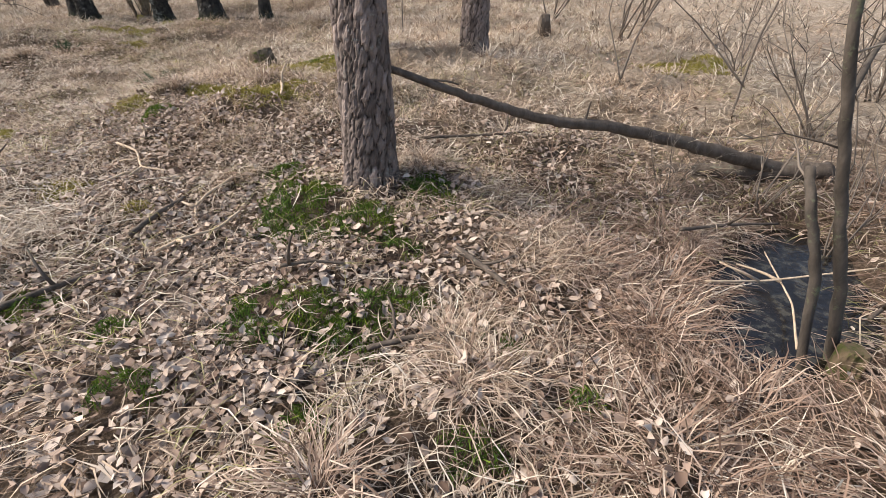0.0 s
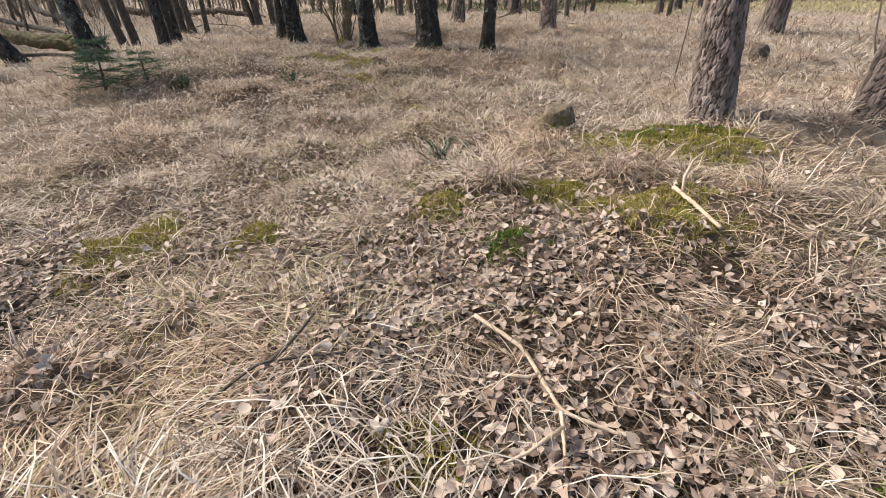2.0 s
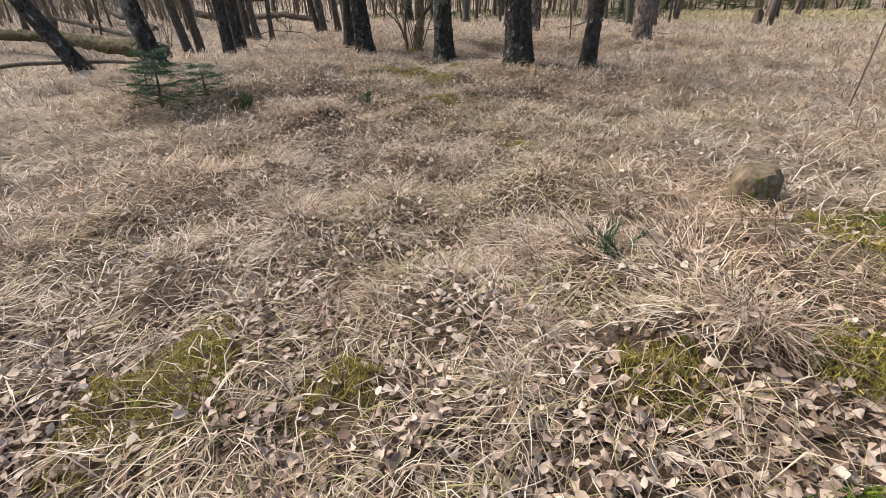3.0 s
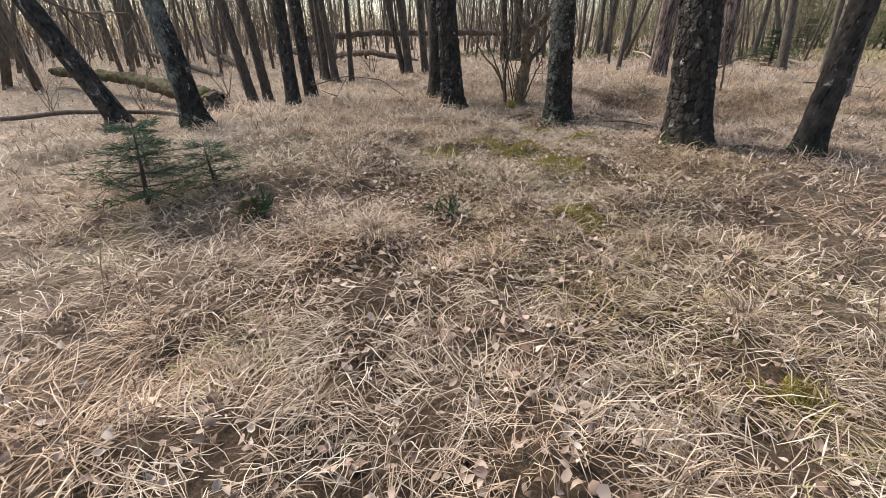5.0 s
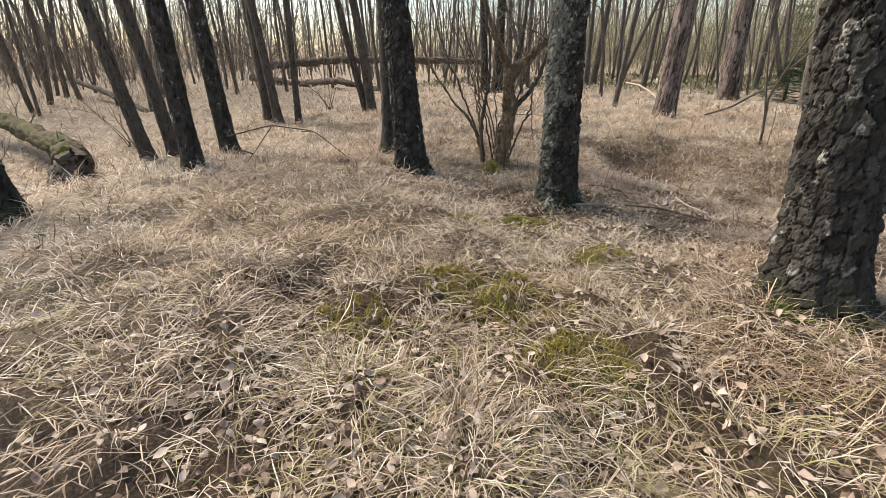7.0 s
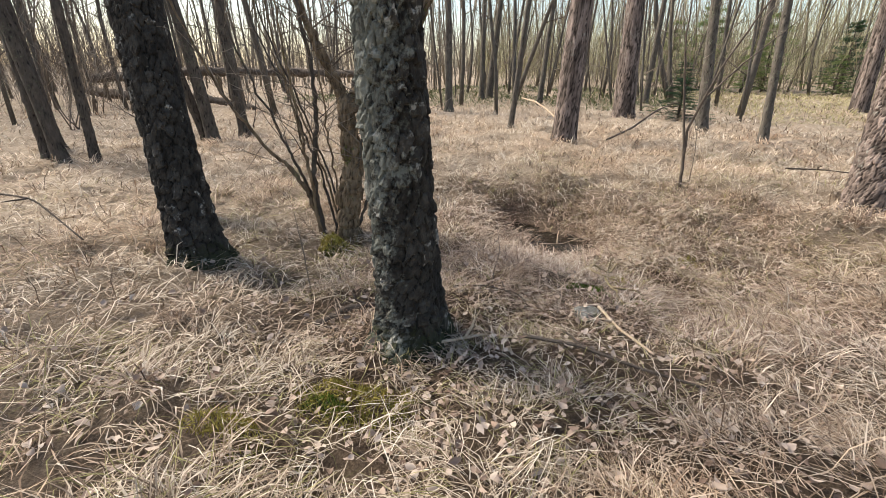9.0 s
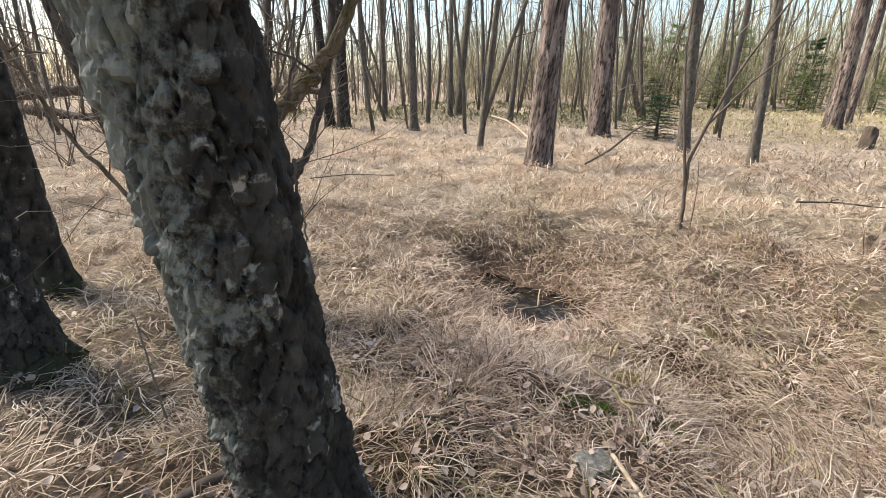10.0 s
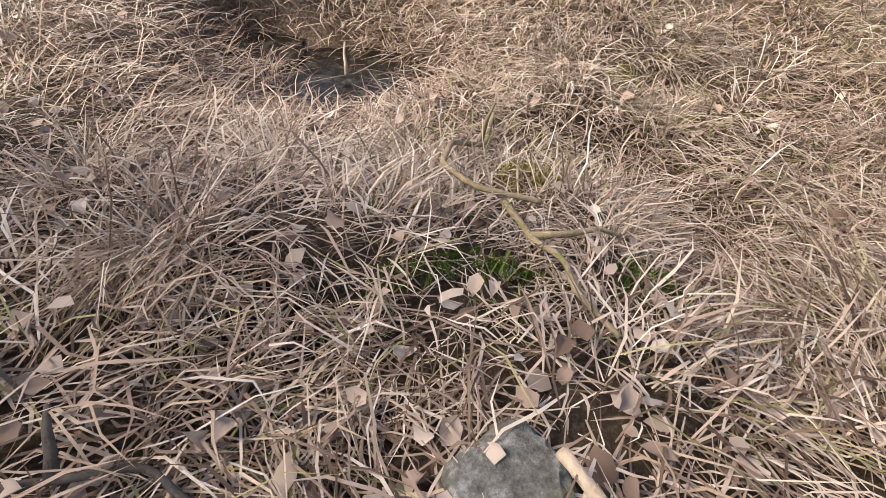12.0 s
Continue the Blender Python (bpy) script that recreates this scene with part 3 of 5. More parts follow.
def birch(x, y, r, lean=(0, 0), seed=1, near=False, label="old birch with black fissured bark", group="birches", h=11.0, mat=None, limbs=True, curve=0.0, z=None, swell=0.0):
    t = thing("birch_tree", x, y, label, "tree", group, z)
    k = dict(sides=int(150 * r / 0.21), fine=0.015, depth=0.033, flake=0.7) if near else dict(sides=36, fine=0.06, depth=0.026)
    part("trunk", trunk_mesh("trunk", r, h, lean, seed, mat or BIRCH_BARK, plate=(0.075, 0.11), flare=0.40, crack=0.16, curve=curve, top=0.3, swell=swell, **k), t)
    if not limbs:  # a leaning stem keeps a few stout side branches only
        gen = np.random.default_rng(seed)
        for at in (2.3, 3.1, 4.2):
            s = Soup()
            twig_spray(s, (lean[0] * at, lean[1] * at, at), gen.normal(0, 0.6, 3) + (lean[0], lean[1], 0.9), 1.7, 0.045, gen, 1, 8)
            tagged(part("branch", s.mesh("branch", TWIG), t), kind="stuff")
    if limbs:
        c = tagged(part("crown", BARE_TOPS[seed % 3], t), kind="stuff")
        c.matrix_local = Matrix(((1, 0, lean[0], 0), (0, 1, lean[1], 0), (0, 0, 1, 0), (0, 0, 0, 1))) @ pose(0, 0, 0, 0, 0, seed * 61)
    return t


# pines beside the start
pine(-0.57, 3.21, 0.180, (0.025, 0.08), 1, True, "stout pine with grey-brown fissured bark and mossy foot", h=14)
pine(0.44, 7.75, 0.205, (0.06, 0.01), 2, True, "pine with reddish-brown fissured bark", h=14)
pine(-1.14, 7.40, 0.200, (-0.066, 0.14), 3, True, "pine with grey-brown bark on a mossy hump", h=14)
pine(2.4, 17.4, 0.30, (0, 0), 4)
pine(7.4, 20.2, 0.25, (-0.09, -0.02), 5)
# birches along the walk
birch(-5.585, 12.39, 0.232, (-0.095, 0.035), 11, True, "old birch with black flaking bark and mossy foot", swell=0.12)
birch(-7.825, 14.32, 0.190, (0.02, -0.17), 12, True, "old birch with black deeply cracked bark and grey lichen", mat=SUNLIT_LICHEN_BIRCH, swell=0.24)
birch(-10.28, 14.85, 0.215, (-0.10, 0.03), 13, True, "old birch with dark cracked bark beside its twin")
birch(-11.25, 15.75, 0.185, (-0.01, 0.0), 14, False, "old birch with dark cracked bark behind its twin")
birch(-4.40, 12.60, 0.140, (0.06, 0.03), 15, False, "slender leaning birch with dark brown bark")
birch(-13.4, 13.3, 0.155, (-0.01, -0.02), 16, False, "leaning old birch with split dark bark")
birch(-14.1, 14.5, 0.155, (-0.05, -0.035), 17, False, "leaning old birch with dark bark")
birch(-15.0, 13.5, 0.115, (-0.14, -0.08), 18, False, "thin leaning grey-barked tree", mat=GREY_BARK)
birch(-15.2, 14.1, 0.12, (-0.10, -0.05), 19, False, "thin leaning grey-barked tree", mat=GREY_BARK)
birch(-12.9, 10.7, 0.185, (-0.38, -0.08), 20, True, "grey lichen-covered birch leaning far over", limbs=False, h=9, mat=SUNLIT_LICHEN_BIRCH, curve=0.3)
birch(-14.9, 10.5, 0.21, (-0.46, -0.26), 21, False, "dark birch leaning far over a hollow", limbs=False, h=8)
birch(-15.9, 18.0, 0.09, (0.01, 0.01), 22, mat=GREY_BARK, label="thin grey-barked tree standing in dry grass")
birch(-16.7, 17.7, 0.115, (-0.03, -0.01), 23, mat=GREY_BARK, label="thin grey-barked tree standing in dry grass")
birch(-15.6, 20.5, 0.11, (-0.16, -0.08), 24, mat=GREY_BARK, label="crooked grey-barked tree standing in dry grass", curve=0.3)
birch(-15.3, 20.4, 0.14, (-0.17, -0.06), 25, mat=GREY_BARK, label="crooked lichen-grey tree standing in dry grass", curve=0.25)
birch(-15.4, 21.6, 0.13, (0.05, 0.02), 26, mat=GREY_BARK, label="crooked lichen-grey tree standing in dry grass", curve=-0.3)
birch(-16.2, 17.6, 0.12, (-0.10, -0.04), 27, mat=GREY_BARK, label="thin leaning grey-barked tree")
birch(-17.5, 18.4, 0.13, (-0.06, -0.03), 28, mat=GREY_BARK, label="thin leaning grey-barked tree")
# pines and thin trees ahead
pine(-3.50, 18.40, 0.25, (-0.03, 0.0), 31, True, "pine with grey-brown plated bark and spreading foot")
pine(-7.45, 22.8, 0.27, (0.03, 0.01), 32, False, "straight pine with lilac-brown fissured bark")
pine(-5.95, 29.2, 0.35, (-0.03, -0.01), 33, False, "straight pine with lilac-brown fissured bark")
pine(2.6, 33.8, 0.30, (-0.03, -0.01), 34, False, "sunlit pine at the edge of a grassy clearing")
pine(4.3, 36.5, 0.19, (0.01, 0), 35)
for k, (x, y, r, lx) in enumerate(((-4.05, 26.0, 0.15, -0.08), (-3.1, 24.1, 0.10, -0.06), (-9.1, 25.0, 0.085, 0.09), (-12.2, 29.0, 0.14, -0.02),
                                   (-12.5, 37.0, 0.19, 0.09), (-12.7, 36.2, 0.14, 0.0), (-9.5, 34.6, 0.13, 0.07), (-15.3, 34.0, 0.13, 0.0),
                                   (-17.9, 38.0, 0.16, -0.04), (-4.8, 35.5, 0.13, 0.03))):
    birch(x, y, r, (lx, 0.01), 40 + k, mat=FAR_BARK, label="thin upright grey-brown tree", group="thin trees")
birch(-14.7, 28.5, 0.24, (0.02, 0), 51, label="dark-barked upright tree in dry grass", group="thin trees")
birch(-15.5, 29.0, 0.19, (-0.05, 0), 52, label="dark-barked upright tree in dry grass", group="thin trees")

# ---- woods behind ----
def far_tree(seed, h=12.0, r=0.1):
    gen = np.random.default_rng(seed)
    root = new("bare_tree")
    p = wander((0, 0, -0.2), (gen.normal(0, 0.05), gen.normal(0, 0.05), 1), h, 8, 0.05, gen, 0.03)
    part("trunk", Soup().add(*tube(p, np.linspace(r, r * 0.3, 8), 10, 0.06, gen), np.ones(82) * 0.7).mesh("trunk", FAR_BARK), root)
    s = Soup()
    for _ in range(5):
        q = p[gen.integers(1, 8)]
        a = gen.random() * 6.3
        twig_spray(s, q, (math.cos(a), math.sin(a), gen.uniform(0.3, 1.0)), gen.uniform(1.0, 2.2), 0.022, gen, 1, 4)
    tagged(part("crown", s.mesh("crown", TWIG), root), kind="stuff")
    return tagged(root, "thin bare woodland tree with grey-brown bark", "tree", "woodland trees")


def open_spot(x, y, spots, gap):
    return all((x - a) ** 2 + (y - b) ** 2 > gap * gap for a, b in spots)


wood = np.random.default_rng(77)
SPOTS = [(o.location.x, o.location.y) for o in bpy.data.objects if o.name.startswith(("pine_tree", "birch_tree"))]
PROTOS = [far_tree(200 + k, r=0.034 + 0.014 * k) for k in range(5)]
placed = 0
while placed < 210:
    ang, dist = wood.uniform(-0.55, 1.75), wood.uniform(16, 46)
    x, y = -7 - math.sin(ang) * dist, 13 + math.cos(ang) * dist
    clearing = -1.5 < x < 14 and 28 < y < 46
    hollow = -24 < x < -13 and 9 < y < 17
    if clearing or hollow or not open_spot(x, y, SPOTS, 1.3) or (x > -9 and y < 27):
        continue
    SPOTS.append((x, y))
    m = pose(x, y, gz(x, y), wood.normal(0, 5), wood.normal(0, 5), wood.uniform(0, 360))
    s = wood.uniform(0.8, 1.25)
    if placed < 5:
        PROTOS[placed].matrix_world = m
    else:
        c = copy_thing(PROTOS[placed % 5], m)
        c.scale = (s * wood.uniform(0.8, 1.35), s * wood.uniform(0.8, 1.35), s)
    placed += 1

s = Soup()
for _ in range(1250):
    ang, dist = wood.uniform(-1.3, 2.1), 42 + 78 * wood.random() ** 1.2
    x, y = -7 - math.sin(ang) * dist, 13 + math.cos(ang) * dist
    if -1.5 < x < 16 and y < 50:
        continue
    z = gz(x, y)
    p = wander((x, y, z - 0.3), (wood.normal(0, 0.11), wood.normal(0, 0.11), 1), wood.uniform(9, 15), 5, 0.05, wood)
    r = wood.uniform(0.035, 0.11)
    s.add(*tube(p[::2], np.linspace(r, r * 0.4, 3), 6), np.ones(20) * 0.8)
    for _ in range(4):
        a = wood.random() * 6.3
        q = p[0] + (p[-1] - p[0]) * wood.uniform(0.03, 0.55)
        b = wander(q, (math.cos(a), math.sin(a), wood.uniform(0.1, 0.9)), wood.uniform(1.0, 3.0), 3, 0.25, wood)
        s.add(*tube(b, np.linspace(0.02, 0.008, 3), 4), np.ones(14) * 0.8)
tagged(new("distant_woods", s.mesh("distant_woods", DISTANT_LIT_BARK)), "distant bare woodland of thin grey-brown trunks", "woods", "", "stuff")


def brush(name, count, angles, reach, mat, label, low, seed, spare):
    """Thin bare twigs standing at all heights between far trunks."""
    gen = np.random.default_rng(seed)
    ang, dist = gen.uniform(*angles, count), gen.uniform(*reach, count)
    x, y = -7 - np.sin(ang) * dist, 13 + np.cos(ang) * dist
    keep = ~spare(x, y)
    x, y, dist = x[keep], y[keep], dist[keep]
    n = len(x)
    z = height(x, y) + np.abs(gen.normal(0, low, n))
    v, f = blades(x, y, z, gen.random(n) * 6.2832, gen.uniform(0.7, 2.8, n), gen.uniform(0.4, 1.5, n), gen.normal(0, 0.25, n), 0.003 + 0.00024 * dist, gen, 2, False)
    tagged(new(name, mesh_of(name, v, f, mat, True)), label, "brushwood", "", "stuff")


def glade(x, y):
    return ((x > -2.5) & (x < 14) & (y < 45)) | ((x > -24) & (x < -13) & (y > 9) & (y < 17)) | ((x > -10) & (y < 33))


brush("brushwood", 34000, (-0.75, 1.8), (21, 78), TWIG, "haze of thin bare twigs between the trunks", 3.2, 78, glade)
brush("brushwood", 10000, (0.95, 2.0), (15, 42), TWIG, "tangle of bare twigs behind the mossy log", 2.2, 80, lambda x, y: (x > -17.5) | ((x > -23) & (y > 9) & (y < 14)))
brush("brushwood", 32000, (-0.85, 0.25), (34, 80), OLIVE_TWIG, "sunlit olive-green lichened twigs behind the clearing", 3.6, 79, glade)


def shrub(seed, label, stems=9, length=2.6, mat=None):
    gen = np.random.default_rng(seed)
    root = new("bare_shrub")
    for _ in range(stems):
        s = Soup()
        a = gen.random() * 6.3
        twig_spray(s, (gen.normal(0, 0.08), gen.normal(0, 0.08), -0.05), (math.cos(a) * 0.5, math.sin(a) * 0.5, 1), length * gen.uniform(0.6, 1.1), 0.018, gen, 2)
        part("stem", s.mesh("stem", mat or TWIG), root)
    return tagged(root, label, "shrub", "bare shrubs")


SHRUBS = [shrub(300 + k, "leafless grey-brown shrub of thin twigs", 6) for k in range(3)]
spots = [(-6.0, 36.0), (-2.5, 40.0), (0.5, 47.0), (4.5, 48.0), (9.0, 47.0), (-9.0, 42.0), (-3.5, 45.0), (-13.0, 41.0), (-19.0, 26.0), (-22.0, 31.0), (-24.0, 24.0),
         (-28.0, 20.0), (-30.0, 26.0), (-21.0, 36.0), (-16.9, 20.3), (2.5, 12.0), (3.4, 9.6), (4.4, 11.2), (-20.0, 20.5), (-27.0, 15.0), (6.5, 40.0), (12.0, 43.0), (-0.5, 42.5), (-7.0, 48.0)]
for k, (x, y) in enumerate(spots):
    m = pose(x, y, gz(x, y), 0, 0, 53 * k)
    if k < 3:
        SHRUBS[k].matrix_world = m
    else:
        c = copy_thing(SHRUBS[k % 3], m)
        c.scale = (1.0 + 0.25 * math.sin(k * 2.1),) * 3


for x, y, g in ((2.75, 2.75, 0.42), (3.1, 1.9, 0.5), (2.5, 3.3, 0.4), (1.75, 3.4, 0.25), (3.6, 4.4, 0.6), (4.3, 3.1, 0.7), (4.9, 5.4, 0.7), (4.0, 6.6, 0.55), (5.6, 4.2, 0.8), (-16.2, 11.6, 0.5), (-17.3, 14.4, 0.6), (-18.6, 16.0, 0.7), (-20.5, 13.6, 0.6), (-19.4, 11.0, 0.5)):
    copy_thing(SHRUBS[int(g * 10) % 3], pose(x, y, gz(x, y), 0, 0, 80 * x)).scale = (g,) * 3


# ---- conifers ----
def spruce(seed, h, mat, label, category="tree", name="spruce_tree", group="young spruces", lush=30, tiers=9):
    gen = np.random.default_rng(seed)
    root = new(name)
    part("trunk", Soup().add(*tube([(0, 0, -0.1), (0.01, 0, h * 0.5), (0, 0.01, h)], [0.022 * h + 0.006, 0.013 * h, 0.003], 8)).mesh("trunk", GREY_BARK), root)
    for k in range(tiers):
        z = h * (0.06 + 0.92 * (k + gen.uniform(-0.3, 0.3)) / tiers)
        ln = h * 0.42 * (1 - k / tiers) + 0.06
        wood_s, green = Soup(), Soup()
        for j in range(6):
            a = j * 1.05 + k * 0.7 + gen.normal(0, 0.2)
            d = np.array((math.cos(a), math.sin(a), gen.uniform(-0.3, 0.35)))
            p = wander((0, 0, z), d, ln * gen.uniform(0.5, 1.25), 5, 0.14, gen)
            wood_s.add(*tube(p, np.linspace(0.006 * h + 0.003, 0.002, 5), 4))
            for q in range(1, 5):
                for side in (-1, 0, 1):
                    way = d + np.cross(d, (0, 0, 1)) * side * 0.9 + gen.normal(0, 0.15, 3)
                    green.add(*needle_tuft(p[q], way, 0.11 * h ** 0.5 + 0.03, lush, gen, 0.4, 0.0016 + 0.0014 * h))
        t = part("branch", wood_s.mesh("branch", GREY_BARK), root)
        part("needles", green.mesh("needles", mat, False), t)
    return tagged(root, label, category, group)


sp = spruce(401, 0.85, NEEDLE, "small dark green spruce sapling in dry grass", "sapling", "spruce_sapling", lush=13, tiers=6)
sp.matrix_world = pose(-9.95, 8.25, gz(-9.95, 8.25), 0, 4, 30)
sp2 = copy_thing(sp, pose(-10.75, 8.7, gz(-10.75, 8.7), 6, 0, 100))
sp2.scale = (0.75, 0.75, 0.65)
sp.scale = (1.25, 1.25, 1.0)
copy_thing(sp, pose(-9.55, 8.75, gz(-9.55, 8.75), -5, 0, 200)).scale = (1.0, 1.0, 0.6)
tall = spruce(402, 4.6, NEEDLE, "dark green spruce at the far side of the clearing", lush=18, tiers=16)
tall.matrix_world = pose(7.6, 49.0, gz(7.6, 49.0))
for x, y, k in ((-4.3, 28.6, 0.30), (-1.9, 46.0, 0.45)):
    copy_thing(tall, pose(x, y, gz(x, y), 0, 0, 70 * x)).scale = (k * 1.9, k * 1.9, k)
light = spruce(403, 2.4, NEEDLE_LIGHT, "sunlit light green young pine behind the clearing", name="young_pine", group="young pines", lush=15, tiers=11)
light.matrix_world = pose(6.4, 46.5, gz(6.4, 46.5))
for x, y, k in ((2.2, 47.5, 1.5), (4.2, 52.0, 2.2), (0.2, 52.0, 2.4), (9.5, 45.0, 0.9), (-1.8, 55.0, 2.2)):
    copy_thing(light, pose(x, y, gz(x, y), 0, 0, 40 * x)).scale = (k,) * 3


def green_tuft(x, y, h, label):
    gen = np.random.default_rng(int(abs(x * 100)))
    s = Soup()
    for _ in range(14):
        s.add(*needle_tuft(gen.normal(0, 0.05, 3) * (1, 1, 0), (gen.normal(0, 0.7), gen.normal(0, 0.7), 1), h, 60, gen, 0.35, 0.002))
    ob = new("heather_tuft", s.mesh("heather_tuft", NEEDLE, False))
    ob.matrix_world = pose(x, y, gz(x, y))
    tagged(ob, label, "plant", "green tufts")


green_tuft(-3.55, 5.95, 0.22, "grey-green heather tuft among dry grass")
green_tuft(-8.8, 8.65, 0.2, "dark green tuft in a hollow of dry grass")
green_tuft(-7.15, 9.35, 0.16, "small dark green tuft in dry grass")


# ---- coppiced shrub with the mossy stem ----
def coppice():
    t = thing("alder_coppice", -9.42, 15.90, "many-stemmed coppiced shrub with peeling brown bark and moss", "shrub", "", 0.31)
    gen = np.random.default_rng(8)
    across, ahead = np.array((0.977, 0.213, 0.0)), np.array((-0.213, 0.977, 0.0))

    def stem(name, uz, r0, r1, mat, out=0.0, sides=12, twigs=0, base=0.0):
        n = len(uz)
        pts = np.array([across * u + ahead * (base + out * k / (n - 1)) + np.array((0, 0, z)) for k, (u, z) in enumerate(uz)])
        fine = np.linspace(0, n - 1, n * 7)
        line = np.stack([np.interp(fine, np.arange(n), pts[:, a]) for a in range(3)], 1)
        line[1:-1] += gen.normal(0, 0.008, (len(line) - 2, 3))
        rad = np.linspace(r0, r1, len(line)) * (1 + 0.08 * gen.normal(0, 1, len(line)))
        s = Soup()
        if r0 > 0.036:
            dense = np.linspace(0, len(line) - 1, len(line) * 5)
            thick = np.stack([np.interp(dense, np.arange(len(line)), line[:, a]) for a in range(3)], 1)
            s.add(*rugged(thick, np.interp(dense, np.arange(len(line)), rad), sides * 3, 0.34, int(r0 * 1000) + n, (0.045, 0.10)))
        else:
            v, f = tube(line, rad, sides, 0.10, gen)
            s.add(v, f, 0.35 + 0.65 * gen.random(len(v)))
        ob = part(name, s.mesh(name, mat, r0 <= 0.036), t)
        if twigs:
            fine_twigs = Soup()
            for _ in range(twigs):
                q = line[gen.integers(len(line) // 3, len(line))]
                twig_spray(fine_twigs, q, (gen.normal(0, 1), gen.normal(0, 1), gen.uniform(0.3, 1.3)), gen.uniform(0.4, 1.2), max(r1 * 0.4, 0.005), gen, 1)
            tagged(part("twig_spray", fine_twigs.mesh("twig_spray", TWIG), ob), kind="stuff")

    stem("trunk", ((0.18, -0.15), (0.20, 0.1), (0.24, 0.54), (0.28, 0.87), (0.26, 1.16), (0.24, 1.45)), 0.118, 0.088, PEELED, 0, 22)
    stem("limb", ((0.24, 1.38), (0.50, 1.62), (0.70, 1.80), (0.88, 2.0), (1.2, 2.6), (1.4, 3.4)), 0.072, 0.026, HALF_MOSSY, 0.2, 14, 10)
    stem("limb", ((0.26, 1.40), (0.16, 1.66), (0.08, 1.85), (-0.1, 2.3), (-0.3, 3.2)), 0.062, 0.022, PEELED, -0.1, 14, 10)
    stem("limb", ((0.28, 1.40), (0.36, 1.75), (0.42, 2.2), (0.5, 3.2)), 0.045, 0.015, GREY_BARK, 0.4, 12, 10)
    stem("stem", ((-0.08, -0.1), (-0.16, 0.47), (-0.12, 0.86), (-0.05, 1.22), (-0.03, 1.68), (-0.1, 2.3), (-0.2, 3.2)), 0.034, 0.012, GREY_BARK, -0.15, 10, 10)
    stem("stem", ((-0.08, -0.1), (-0.20, 0.47), (-0.36, 0.77), (-0.6, 1.0), (-1.0, 1.6), (-1.4, 2.6)), 0.030, 0.010, PEELED, -0.2, 10, 10)
    stem("stem", ((-0.12, 0.3), (-0.32, 0.74), (-0.5, 1.13), (-0.9, 2.0), (-1.1, 2.9)), 0.019, 0.007, GREY_BARK, 0.1, 8, 10)
    stem("stem", ((0.34, 0.90), (0.50, 1.08), (0.66, 1.29), (0.85, 1.85), (0.95, 2.6), (1.0, 3.4)), 0.038, 0.014, GREY_BARK, 0.25, 10, 8)
    stem("stem", ((0.30, 0.15), (0.52, 0.71), (0.62, 0.93), (0.64, 1.31)), 0.016, 0.012, GREY_BARK, -0.1, 8, 3)
    stem("twig", ((0.62, 0.96), (0.65, 0.71), (0.70, 0.44)), 0.009, 0.004, TWIG, -0.1, 6)
    for n in range(11):
        a, q = gen.uniform(-1.1, 0.9), gen.uniform(-0.5, 0.6)
        u0 = gen.uniform(-0.15, 0.25)
        stem("stem", ((u0, -0.1), (u0 + a * 0.18, 0.7), (u0 + a * 0.45, 1.4), (u0 + a * 0.8, 2.2), (u0 + a, 3.2)), gen.uniform(0.010, 0.020), 0.005, PEELED if n % 2 else GREY_BARK, q, 7, 8)


coppice()


# ---- saplings ----
def sapling(name, base, lines, label, mat=GREY_BARK, twigs=3, seed=5):
    t = thing(name, base[0], base[1], label, "sapling", "saplings", base[2])
    gen = np.random.default_rng(seed)
    for k, (pts, r0, r1) in enumerate(lines):
        p = np.array(pts, float)
        n = len(p)
        fine = np.linspace(0, n - 1, n * 5)
        line = np.stack([np.interp(fine, np.arange(n), p[:, a]) for a in range(3)], 1)
        line[1:-1] += gen.normal(0, r0 * 0.14, (len(line) - 2, 3))
        s = Soup()
        v, f = tube(line, np.linspace(r0, r1, len(line)), 9, 0.11, gen)
        s.add(v, f, 0.5 + 0.5 * gen.random(len(v)))
        ob = part("stem" if k == 0 else "branch", s.mesh("stem", mat), t)
        fine_twigs = Soup()
        for _ in range(twigs):
            q = line[gen.integers(len(line) // 3, len(line))]
            twig_spray(fine_twigs, q, (gen.normal(0, 1), gen.normal(0, 1), gen.uniform(-0.1, 1)), gen.uniform(0.2, 0.7) * min(1, r0 * 60), max(0.35 * r1, 0.002), gen, 1, 4)
        tagged(part("twig_spray", fine_twigs.mesh("twig_spray", TWIG), ob), kind="stuff")


sapling("birch_sapling", (-5.5, 18.9, 0.40), ((((0, 0, -0.1), (-0.03, 0, 0.57), (-0.05, 0, 0.91), (0.22, 0.06, 1.71), (0.56, 0.1, 2.4), (1.2, 0.3, 3.4)), 0.024, 0.008),
        (((-0.04, 0, 0.6), (-0.17, 0, 1.35), (-0.28, 0, 2.04), (-0.3, 0, 3.2)), 0.018, 0.006), (((0.1, 0, 0.0), (0.12, 0.1, 0.6), (0.1, 0.2, 0.9)), 0.006, 0.003),
        (((0.08, 0.05, 1.3), (0.5, 0.3, 1.75), (1.1, 0.5, 2.3)), 0.014, 0.005)), "thin dark forked sapling rising from dry grass", DEAD_WOOD, 6)
